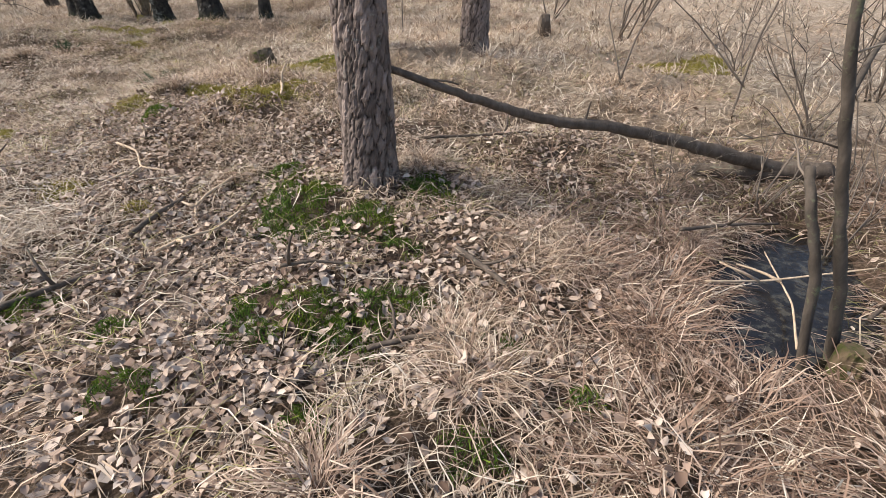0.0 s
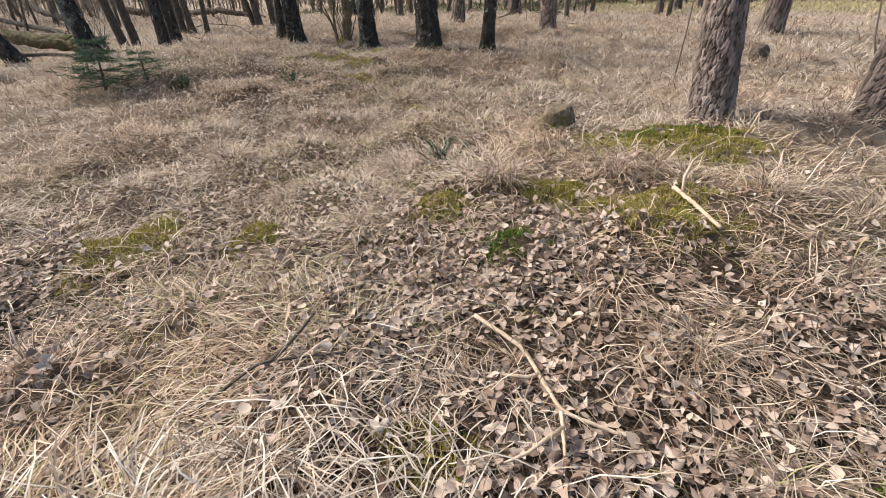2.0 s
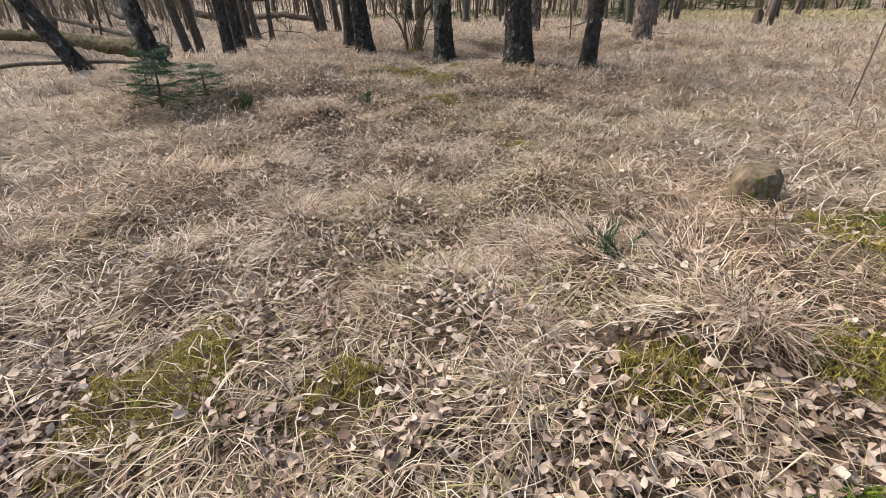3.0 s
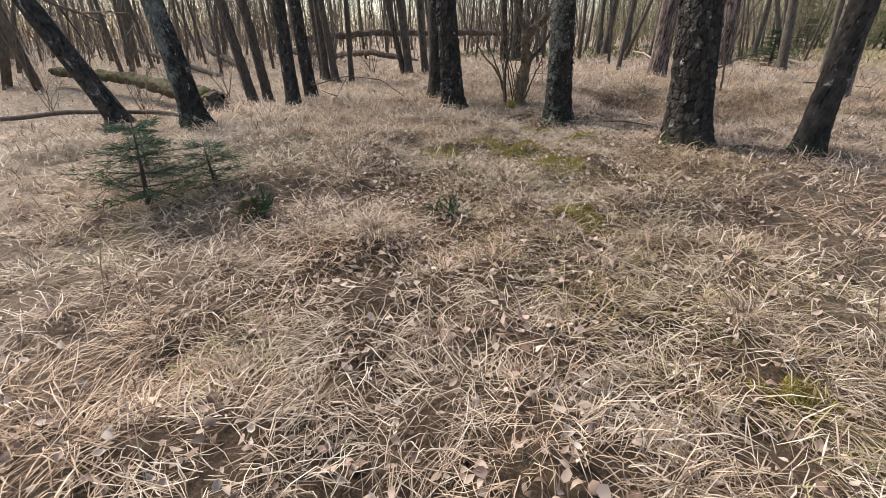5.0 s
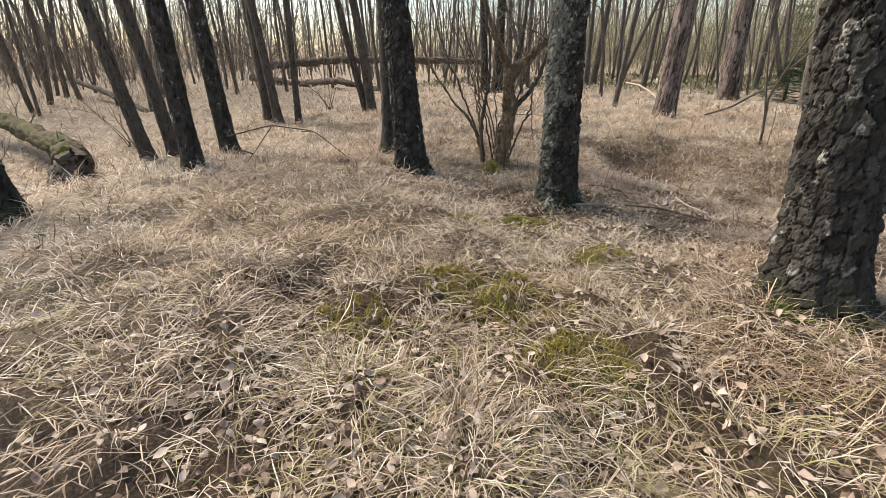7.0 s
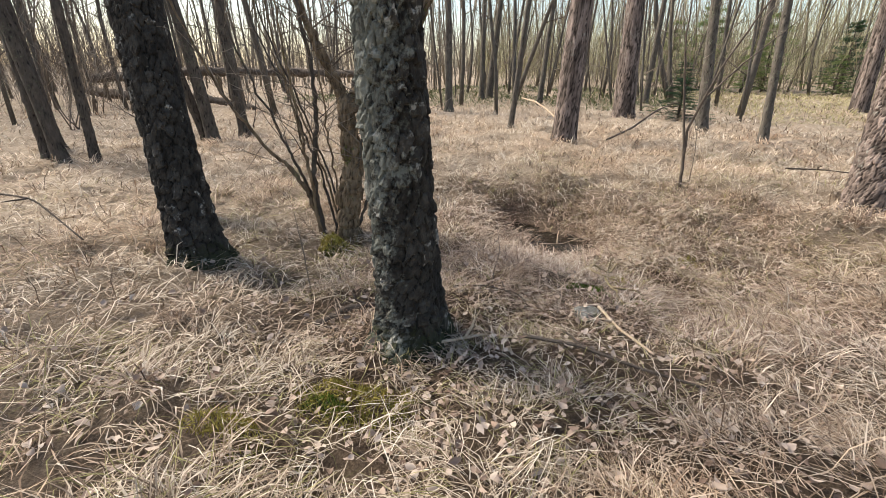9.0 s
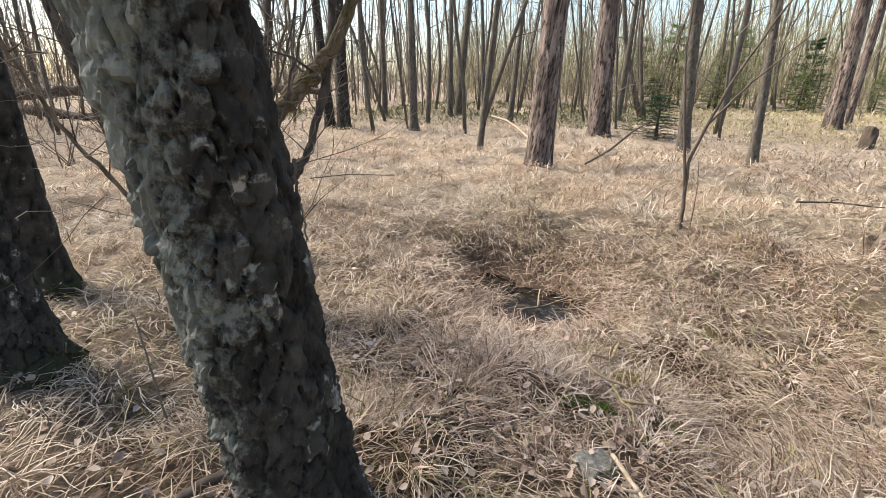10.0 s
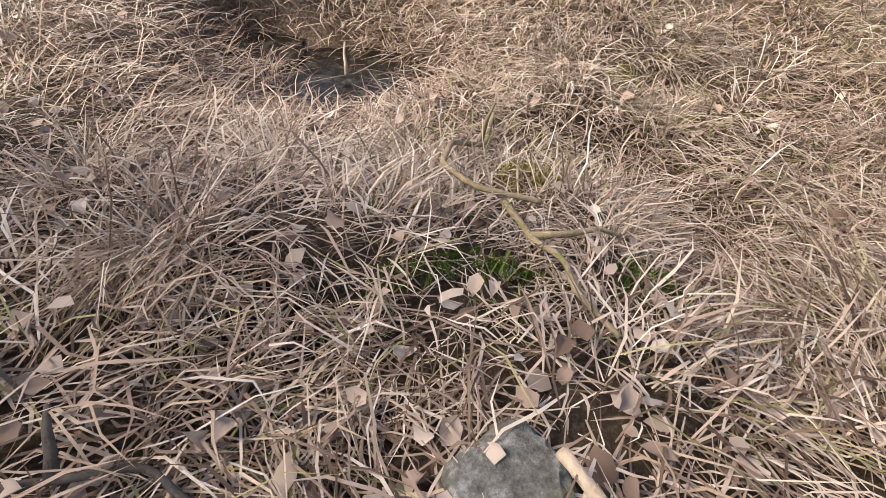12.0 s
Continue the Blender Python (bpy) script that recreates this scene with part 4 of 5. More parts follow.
sapling("grey_sapling", (2.02, 1.76, -0.30), ((((0.03, 0, -0.2), (-0.14, 0, 0.36), (-0.35, 0, 0.86), (-0.55, 0, 1.37), (-0.72, 0, 2.0), (-1.0, 0.1, 3.2)), 0.030, 0.014),
        (((-0.50, 0.0, 1.3), (-0.2, 0.3, 1.5), (0.2, 0.5, 1.9)), 0.012, 0.004)), "thin grey leaning sapling beside the ditch", twigs=7, seed=6)
sapling("grey_sapling", (1.85, 1.70, -0.30), ((((0.0, 0, -0.2), (-0.15, 0.05, 0.5), (-0.27, 0.1, 0.84), (-0.25, 0.2, 0.95)), 0.024, 0.020),), "broken grey stem at the ditch edge", twigs=1, seed=7)
sapling("dead_sapling", (-7.45, 15.22, 0.2), ((((0, 0, -0.05), (0.01, 0.02, 0.25), (0.05, 0.04, 0.45), (0.02, 0.06, 0.62)), 0.0045, 0.002),), "thin dark dead seedling in dry grass", TWIG, 1, 9)
sapling("dead_sapling", (-8.89, 14.65, 0.24), ((((0, 0, -0.05), (-0.03, 0.0, 0.4), (-0.12, 0.05, 0.75)), 0.007, 0.003),), "thin dark dead seedling in dry grass", TWIG, 3, 10)
sapling("dead_sapling", (-0.9, 10.9, 0.3), ((((0, 0, -0.05), (0.03, 0, 0.7), (0.05, 0, 1.6)), 0.014, 0.006),), "thin dark dead seedling in dry grass", TWIG, 4, 12)
sapling("twiggy_sapling", (2.1, 6.0, -0.1), ((((0, 0, -0.1), (0.25, 0.1, 0.8), (0.75, 0.2, 1.7), (1.3, 0.4, 2.6)), 0.016, 0.006), (((0.1, 0, 0.3), (-0.1, 0.2, 1.0), (0, 0.3, 1.7)), 0.010, 0.004)), "leafless twiggy sapling behind the fallen log", TWIG, 8, 13)
sapling("twiggy_sapling", (3.1, 5.0, -0.2), ((((0, 0, -0.1), (0.1, 0.1, 0.9), (0.4, 0.2, 1.9), (0.5, 0.2, 2.8)), 0.016, 0.006), (((0.05, 0, 0.5), (-0.5, 0.2, 1.1), (-1.0, 0.3, 1.5)), 0.010, 0.004)), "leafless twiggy sapling above the ditch", TWIG, 9, 14)


# ---- logs, stumps, stone ----
def log(name, points, radii, mat, label, sides=16, seed=1, category="log", stubs=0, group=""):
    gen = np.random.default_rng(seed)
    p = np.array(points, float)
    c = p[0].copy()
    n = len(p)
    fine = np.linspace(0, n - 1, n * 8)
    line = np.stack([np.interp(fine, np.arange(n), p[:, a]) for a in range(3)], 1)
    for _ in range(2):
        line[1:-1] = (line[:-2] + line[1:-1] * 2 + line[2:]) / 4
    rad = np.interp(fine, np.arange(n), radii)
    line[1:-1] += gen.normal(0, 0.10, (len(line) - 2, 3)) * rad[1:-1, None]
    if max(radii) > 0.1:
        dense = np.linspace(0, len(line) - 1, len(line) * 4)
        thick = np.stack([np.interp(dense, np.arange(len(line)), line[:, a]) for a in range(3)], 1) - c
        s = Soup().add(*rugged(thick, np.interp(dense, np.arange(len(line)), rad), sides * 2, 0.42, seed, (0.07, 0.25)))
    else:
        v, f = tube(line - c, rad, sides, 0.07, gen)
        s = Soup().add(v, f, 0.4 + 0.6 * gen.random(len(v)))
    for _ in range(stubs):
        q = line[gen.integers(3, len(line) - 2)] - c
        b = wander(q, (gen.normal(0, 1), gen.normal(0, 1), gen.uniform(0.1, 1)), gen.uniform(0.08, 0.35), 4, 0.2, gen)
        s.add(*tube(b, np.linspace(0.012, 0.005, 4), 6))
    ob = new(name, s.mesh(name, mat))
    ob.location = c
    return tagged(ob, label, category, group)


log("fallen_log", [(-0.42, 3.38, 0.86), (0.1, 3.40, 0.66), (0.72, 3.42, 0.45), (1.3, 3.5, 0.36), (1.88, 3.60, 0.20), (2.6, 3.68, -0.02), (3.3, 3.75, -0.26), (4.2, 3.8, -0.5)],
    [0.024, 0.030, 0.036, 0.042, 0.050, 0.060, 0.075, 0.085], DEAD_WOOD, "dark dead trunk leaning from the ditch against the pine", 18, 2, stubs=6)
log("rotten_log", [(1.9, 3.95, gz(1.9, 3.95) + 0.05), (2.6, 3.75, gz(2.6, 3.75) + 0.08), (3.2, 3.6, gz(3.2, 3.6) + 0.1)], [0.06, 0.08, 0.07], DEAD_WOOD, "short rotten log lying beside the ditch", 14, 3)
log("mossy_log", [(-14.5, 12.1, 0.45), (-15.6, 12.6, 0.55), (-17.5, 12.9, 0.58), (-20.0, 13.3, 0.72), (-24.0, 13.0, 0.8)], [0.23, 0.18, 0.16, 0.14, 0.12], MOSSY_WOOD, "thick fallen trunk covered in green moss", 20, 4, stubs=5)
log("rotten_stump", [(-14.2, 11.95, 0.0), (-14.25, 12.0, 0.3), (-14.35, 12.05, 0.62)], [0.34, 0.30, 0.16], DEAD_WOOD, "dark rotten root end of the mossy fallen trunk", 18, 5, "stump")
log("fallen_pole", [(-13.0, 11.3, 0.36), (-14.6, 11.0, 0.45), (-16.5, 10.3, 0.42), (-18.5, 9.6, 0.2)], [0.035, 0.04, 0.045, 0.05], DEAD_WOOD, "thin dead pole lying across the hollow", 10, 6)
log("fallen_tree", [(-19.5, 27.0, 0.55), (-23.0, 27.6, 0.95), (-27.0, 29.0, 0.6), (-31.0, 29.0, 0.9)], [0.10, 0.15, 0.17, 0.2], DEAD_WOOD, "long dark fallen trunk lying behind the birches", 12, 7, stubs=14)
log("fallen_tree", [(-16.0, 29.6, 1.80), (-19.0, 28.9, 1.86), (-22.5, 27.4, 1.9), (-26.0, 25.6, 1.6)], [0.12, 0.14, 0.15, 0.17], DEAD_WOOD, "long dark fallen trunk caught between standing birches", 12, 8, stubs=14)
log("fallen_tree", [(-24.0, 20.0, 0.55), (-29.0, 22.0, 1.1), (-34.0, 25.0, 1.6)], [0.12, 0.14, 0.15], FAR_BARK, "pale fallen trunk propped on brushwood", 12, 9, stubs=8)
log("fallen_tree", [(-22.0, 17.5, 0.4), (-27.0, 18.8, 0.8), (-33.0, 20.0, 1.3)], [0.09, 0.10, 0.10], FAR_BARK, "pale fallen trunk propped on brushwood", 12, 10, stubs=8)
log("dead_branch", [(-6.5, 23.1, 0.55), (-5.9, 24.9, 0.62), (-5.2, 26.6, 0.95), (-4.5, 28.6, 1.05)], [0.022, 0.028, 0.025, 0.015], DEAD_WOOD, "dark dead branch lying on dry grass", 10, 11, stubs=4)
log("pale_branch", [(-7.9, 26.8, 0.55), (-8.4, 27.8, 0.80), (-9.0, 29.2, 0.95), (-9.7, 30.6, 0.98)], [0.022, 0.03, 0.03, 0.02], PALE_STICK, "pale bent branch lying on dry grass", 10, 12)


def stick(pts, r, mat, label, seed, lift=0.045, group="sticks"):
    p = [(x, y, gz(x, y) + lift + dz) for x, y, dz in pts]
    return log("stick", p, [r * (1 - 0.35 * k / (len(p) - 1)) for k in range(len(p))], mat, label, 8, seed, "stick", 1, group)


stick(((-2.85, 3.85, 0.03), (-2.6, 3.70, 0.05), (-2.42, 3.42, 0.04), (-2.2, 3.38, 0.02)), 0.011, PALE_STICK, "pale forked twig lying on dead leaves", 21)
stick(((-2.42, 3.42, 0.04), (-2.40, 3.22, 0.03)), 0.009, PALE_STICK, "short pale twig lying on dead leaves", 22)
stick(((-1.80, 2.38, 0.02), (-1.66, 2.48, 0.04), (-1.5, 2.60, 0.02), (-1.42, 2.80, 0.02)), 0.012, PALE_STICK, "pale curved twig lying on dead leaves", 23)
stick(((-1.80, 5.25, 0.05), (-1.72, 5.0, 0.06), (-1.64, 4.7, 0.03)), 0.016, PALE_STICK, "bleached stick lying on moss", 24)
stick(((-3.5, 2.74, 0.05), (-3.25, 2.8, 0.07), (-3.02, 2.87, 0.05)), 0.018, PALE_STICK, "bleached stick lying on dry grass", 25)
stick(((-1.60, 3.25, 0.03), (-1.72, 3.02, 0.03), (-1.75, 2.86, 0.03), (-1.70, 2.74, 0.02)), 0.012, PALE_STICK, "crooked pale twig lying on dead leaves", 26)
stick(((-2.05, 2.55, 0.03), (-1.95, 2.75, 0.04), (-1.86, 2.95, 0.03)), 0.020, DEAD_WOOD, "dark rotten stick lying on dead leaves", 27)
stick(((-2.45, 1.85, 0.03), (-2.25, 2.0, 0.04), (-2.1, 2.15, 0.02)), 0.022, DEAD_WOOD, "dark rotten stick lying on dead leaves", 28)
stick(((-0.95, 2.15, 0.02), (-0.78, 2.2, 0.03), (-0.6, 2.22, 0.02)), 0.012, DEAD_WOOD, "brown curved twig lying on dead leaves", 29)
stick(((0.05, 2.35, 0.02), (0.2, 2.2, 0.03), (0.32, 2.05, 0.02)), 0.022, DEAD_WOOD, "dark mossy stick lying in dry grass", 30)
stick(((-0.4, 1.62, 0.02), (-0.2, 1.66, 0.03), (0.02, 1.66, 0.02)), 0.016, DEAD_WOOD, "dark rotten stick on moss", 31)
stick(((-7.85, 14.02, 0.04), (-7.55, 14.2, 0.05), (-7.3, 14.40, 0.05)), 0.014, PALE_STICK, "pale stick lying below the birch", 32)
stick(((-7.05, 14.45, 0.04), (-6.7, 14.4, 0.05), (-6.35, 14.3, 0.05), (-5.95, 14.25, 0.03)), 0.013, DEAD_WOOD, "long brown stick lying on grass and leaves", 33)
stick(((-6.56, 15.05, 0.05), (-6.42, 14.75, 0.05), (-6.22, 14.45, 0.04)), 0.012, PALE_STICK, "pale stick lying on dry grass", 34)
stick(((-8.6, 14.25, 0.03), (-8.4, 14.4, 0.05), (-8.15, 14.55, 0.04)), 0.030, DEAD_WOOD, "dark rotten branch piece beside the birch", 35)
stick(((-6.36, 16.62, 0.05), (-6.43, 16.4, 0.08), (-6.60, 16.15, 0.10), (-6.65, 16.0, 0.10), (-6.58, 15.80, 0.09), (-6.40, 15.74, 0.10)), 0.012, MOSSY_TWIG, "crooked yellow-green mossy branch on dry grass", 36, 0.055)
stick(((-6.50, 15.78, 0.07), (-6.45, 15.62, 0.05), (-6.40, 15.53, 0.05), (-6.41, 15.40, 0.04), (-6.36, 15.28, 0.0)), 0.010, MOSSY_TWIG, "pale crooked branch lying on dry grass", 37, 0.055)
stick(((-7.75, 15.02, 0.02), (-7.45, 15.05, 0.03), (-7.2, 15.10, 0.05), (-7.1, 15.02, 0.02)), 0.009, DEAD_WOOD, "thin dark stick lying in dry grass", 38)
stick(((-13.7, 14.2, 0.3), (-12.9, 14.5, 0.45), (-12.0, 14.6, 0.4), (-11.3, 14.5, 0.12)), 0.012, DEAD_WOOD, "dark dead branch propped above dry grass", 39)
stick(((-12.9, 14.5, 0.42), (-12.7, 14.0, 0.2), (-12.6, 13.7, 0.02)), 0.009, DEAD_WOOD, "dark dead branch propped above dry grass", 40)
stick(((-11.0, 19.8, 0.12), (-10.4, 20.1, 0.14), (-9.7, 20.3, 0.1)), 0.009, DEAD_WOOD, "thin dark branch lying on dry grass", 41)
stick(((-3.9, 20.0, 0.08), (-3.3, 20.3, 0.08), (-2.6, 20.4, 0.04)), 0.014, DEAD_WOOD, "dead branch lying on dry grass", 42)


stick(((1.55, 2.25, 0.12), (2.0, 2.35, 0.16), (2.6, 2.30, 0.2)), 0.008, PALE_STICK, "pale twig fallen across the ditch water", 43)
stick(((1.8, 1.75, 0.10), (2.05, 2.15, 0.16), (2.2, 2.7, 0.14)), 0.007, PALE_STICK, "pale twig fallen across the ditch water", 44)
stick(((2.2, 1.85, 0.2), (2.5, 2.0, 0.22), (2.9, 2.05, 0.2)), 0.012, DEAD_WOOD, "dark twig fallen across the ditch water", 45)
stick(((1.6, 2.75, 0.12), (2.1, 2.95, 0.14), (2.5, 3.05, 0.12)), 0.014, DEAD_WOOD, "dark rotten stick in the ditch", 46)
stick(((-7.25, 17.15, 0.16), (-7.0, 17.45, 0.18), (-6.7, 17.6, 0.12)), 0.004, PALE_STICK, "thin pale stalk across the puddle", 47)
stick(((-0.2, 3.95, 0.03), (0.3, 4.15, 0.05), (0.8, 4.2, 0.03)), 0.014, DEAD_WOOD, "dark stick lying on dead leaves", 48)
stick(((-3.9, 3.1, 0.04), (-3.7, 3.35, 0.05), (-3.35, 3.5, 0.03)), 0.008, DEAD_WOOD, "thin brown twig lying on dry grass", 49)


def lump(name, x, y, size, mat, label, category, seed, lift=0.0, sharp=0.0):
    """A rough boulder- or stump-shaped block."""
    gen = np.random.default_rng(seed)
    bm = bmesh.new()
    bmesh.ops.create_icosphere(bm, subdivisions=4, radius=1.0)
    for w in bm.verts:
        q = w.co * 1.7 + Vector((seed * 3.1, 0, 0))
        k = 1 + 0.22 * noise.noise(q) + 0.09 * noise.noise(q * 3) + 0.04 * noise.noise(q * 8)
        if sharp:
            k = min(k, sharp / max(abs(w.co.x), abs(w.co.y) * 0.9, abs(w.co.z), 0.2))
        w.co = Vector((w.co.x * size[0], w.co.y * size[1], w.co.z * size[2])) * k
    for f in bm.faces:
        f.smooth = not sharp
    me = bpy.data.meshes.new(name)
    bm.to_mesh(me)
    bm.free()
    me.materials.append(mat)
    me.attributes.new("ridge", "FLOAT", "POINT").data.foreach_set("value", np.full(len(me.vertices), 0.8, np.float32))
    ob = new(name, me)
    ob.matrix_world = pose(x, y, gz(x, y) + lift, 0, 0, gen.uniform(0, 360))
    return tagged(ob, label, category)


lump("stone", -6.64, 15.03, (0.125, 0.105, 0.085), STONE, "grey lichen-spotted stone set in dry grass", "stone", 3, 0.0, 0.72)
lump("tree_stump", -2.63, 7.05, (0.19, 0.20, 0.24), HALF_MOSSY, "low mossy brown tree stump", "stump", 4, 0.14, 0.8)
lump("tree_stump", 0.92, 13.05, (0.17, 0.16, 0.24), DEAD_WOOD, "small dark rotten stump in dry grass", "stump", 5, 0.1, 0.8)
lump("tree_stump", 1.9, 9.6, (0.13, 0.13, 0.26), DEAD_WOOD, "small dark rotten stump in dry grass", "stump", 6, 0.12, 0.8)
lump("tree_stump", 1.0, 28.3, (0.19, 0.18, 0.5), DEAD_WOOD, "dark stump at the edge of the clearing", "stump", 7, 0.2, 0.8)
lump("tree_stump", -8.85, 8.6, (0.09, 0.10, 0.14), MOSSY_WOOD, "small mossy stump hidden in dry grass", "stump", 8, 0.06, 0.8)
lump("tree_stump", 2.0, 1.66, (0.085, 0.085, 0.22), MOSSY_WOOD, "mossy stump foot beside the ditch water", "stump", 9, 0.02, 0.8)
lump("tree_stump", -9.25, 15.62, (0.14, 0.12, 0.12), MOSSY_WOOD, "green mossy cushion of wood at the coppice foot", "stump", 10, 0.04)


# ---- moss ----
def moss_patch(x, y, rx, ry, mat, label, seed, tall=0.020, dens=9000, rise=0.0):
    gen = np.random.default_rng(seed)
    n = int(dens * rx * ry * 3.1)
    a, q = gen.random(n) * 6.2832, np.sqrt(gen.random(n))
    edge = 0.65 + 0.7 * vnoise(np.cos(a) * 2 + seed, np.sin(a) * 2, 0.8, 6)
    px, py = x + np.cos(a) * q * rx * edge, y + np.sin(a) * q * ry * edge
    keep = vnoise(px, py, 0.09, 3) + 0.25 * (1 - q) > 0.42
    px, py, q = px[keep], py[keep], q[keep]
    n = len(px)
    z0 = height(px, py)
    dome = rise * (1 - q ** 2) + 0.025 + 0.055 * (1 - q ** 2) * (0.4 + vnoise(px, py, 0.07, 9))
    base = np.stack([px - x, py - y, z0 + dome - gz(x, y)], 1)
    d = gen.normal(0, 0.55, (n, 3)) + (0, 0, 1)
    d /= np.linalg.norm(d, axis=1)[:, None]
    side = np.cross(d, gen.normal(0, 1, (n, 3)))
    side /= np.linalg.norm(side, axis=1)[:, None]
    ln, wd = gen.uniform(0.5, 1.2, (n, 1)) * tall, gen.uniform(0.0022, 0.0042, (n, 1))
    v = np.stack([base - side * wd - d * 0.03, base + side * wd - d * 0.03, base + d * ln], 1).reshape(-1, 3)
    ob = new("moss_patch", mesh_of("moss_patch", v, np.arange(n * 3).reshape(-1, 3), mat))
    ob.matrix_world = pose(x, y, gz(x, y))
    tagged(ob, label, "moss", "moss patches", "stuff")


GREEN_SPOTS = (  # x, y and half widths
    (-1.0, 2.85, 0.34, 0.42), (-0.55, 2.75, 0.26, 0.24), (-0.15, 3.1, 0.24, 0.26), (-0.33, 2.0, 0.26, 0.16), (-0.85, 1.82, 0.36, 0.24), (-0.6, 1.18, 0.13, 0.13), (-2.3, 1.95, 0.16, 0.16),
               (0.24, 1.62, 0.13, 0.12), (-0.3, 2.42, 0.17, 0.12), (-0.5, 1.7, 0.22, 0.16), (-1.4, 1.35, 0.16, 0.12), (-2.75, 4.4, 0.20, 0.16), (-1.85, 6.7, 0.30, 0.22), (-1.35, 6.75, 0.30, 0.25),
               (-3.1, 2.1, 0.20, 0.25), (-2.55, 1.45, 0.2, 0.2), (0.55, 1.3, 0.12, 0.1), (-1.25, 3.35, 0.2, 0.12), (-6.6, 15.5, 0.22, 0.10), (-6.1, 15.5, 0.16, 0.10), (-8.0, 13.5, 0.16, 0.1), (-5.7, 12.1, 0.3, 0.14), (0.1, 1.05, 0.16, 0.12), (-1.7, 1.75, 0.12, 0.1))
for k, (x, y, rx, ry) in enumerate(GREEN_SPOTS):
    moss_patch(x, y, rx, ry, MOSS, "deep green moss cushion between dead leaves", 500 + k)
moss_patch(-9.25, 15.62, 0.20, 0.18, MOSS_GOLD, "bright yellow-green moss cushion at the coppice foot", 590, 0.03, 16000, 0.15)
moss_patch(-14.9, 12.2, 0.45, 0.25, MOSS, "green moss on the root end of a fallen trunk", 591, 0.03, 6000, 0.42)
GOLD_SPOTS = ((-1.6, 6.5, 0.75, 0.5), (-2.0, 5.0, 0.6, 0.42), (-2.6, 5.2, 0.3, 0.25), (-5.45, 4.35, 0.36, 0.5), (-4.6, 4.6, 0.25, 0.25), (-8.4, 13.1, 0.25, 0.18), (-4.65, 8.45, 0.18, 0.18), (-7.6, 11.7, 0.6, 0.4), (-6.8, 11.2, 0.35, 0.3), (-8.1, 10.9, 0.3, 0.25), (-3.3, 4.9, 0.25, 0.2),
              (-2.9, 3.2, 0.2, 0.16), (-3.4, 1.9, 0.18, 0.2), (-7.9, 13.6, 0.4, 0.22), (-5.6, 17.0, 0.14, 0.12), (-6.35, 16.1, 0.16, 0.14), (-6.15, 9.9, 0.3, 0.2), (-7.0, 12.7, 0.3, 0.22), (3.6, 7.2, 0.8, 0.5), (-2.2, 2.9, 0.12, 0.1))
for k, (x, y, rx, ry) in enumerate(GOLD_SPOTS):
    moss_patch(x, y, rx, ry, MOSS_GOLD, "yellow-green moss patch in the dry grass", 600 + k, 0.032, 6500)


# ---- grass and leaves ----
def mossy(x, y):
    """1 on the moss patches."""
    m = 0 * x
    for a, b, rx, ry in GREEN_SPOTS + GOLD_SPOTS:
        m = np.maximum(m, np.exp(-(((x - a) / (rx * 0.95)) ** 4 + ((y - b) / (ry * 0.95)) ** 4)))
    return m


def sprinkle(count, gen, box, falloff, pick):
    """Places inside the box, denser near the trail."""
    out_x, out_y, got = [], [], 0
    while got < count:
        x, y = gen.uniform(box[0], box[1], 60000), gen.uniform(box[2], box[3], 60000)
        p = 1 / (1 + (trail_distance(x, y) / falloff) ** 2.2) * pick(x, y)
        k = gen.random(60000) < p
        out_x.append(x[k])
        out_y.append(y[k])
        got += int(k.sum())
    return np.concatenate(out_x)[:count], np.concatenate(out_y)[:count]


def dry(x, y):
    wet = np.exp(-(((x + 7.05) / 0.56) ** 2 + ((y - 17.38) / 0.60) ** 2)) + np.exp(-(((x + 7.74) / 0.46) ** 2 + ((y - 17.92) / 0.46) ** 2))
    u, v = (x - 2.2) * 0.6 + (y - 2.35) * 0.8, (x - 2.2) * 0.8 - (y - 2.35) * 0.6
    wet = wet + np.exp(-(u / 1.0) ** 4 - (v / 0.42) ** 2) + 0.8 * np.exp(-(((x + 5.88) / 0.26) ** 2 + ((y - 16.36) / 0.2) ** 2)) + 0.8 * np.exp(-(((x + 5.72) / 0.22) ** 2 + ((y - 15.8) / 0.2) ** 2))
    return np.clip(1 - 1.6 * wet, 0, 1)


def grassy(x, y):
    return dry(x, y) * np.clip(1.05 - 0.95 * litter_at(x, y), 0.2, 1) * np.clip(1.6 * vnoise(x, y, 0.30, 11) - 0.1, 0.30, 1) * (1 - 0.72 * mossy(x, y)) * (1 - 0.65 * np.exp(-((x + 6.4) ** 2 + (y - 15.55) ** 2) / 0.35))


def mossy_lawn(x, y):
    """Where the grass is short and half green."""
    m = 0 * x
    for a, b, r in ((-7.2, 11.9, 1.2), (-1.7, 6.4, 0.9), (-2.0, 5.0, 0.7), (-5.3, 4.5, 0.8), (-6.3, 9.6, 0.9), (-8.2, 13.0, 0.8), (-5.9, 16.8, 0.6), (-7.9, 10.6, 0.7)):
        m = np.maximum(m, np.exp(-((x - a) ** 2 + (y - b) ** 2) / (r * r)))
    return m


def ditch_side(x, y):
    return np.clip((x - 0.1) / 0.7, 0, 1) * np.clip((4.6 - y) / 0.8, 0, 1)


def hollow_way(x, y):
    """The fall line of the tussocks, by which the blades are combed."""
    e = 0.06
    return np.arctan2(height(x, y - e) - height(x, y + e), height(x - e, y) - height(x + e, y))


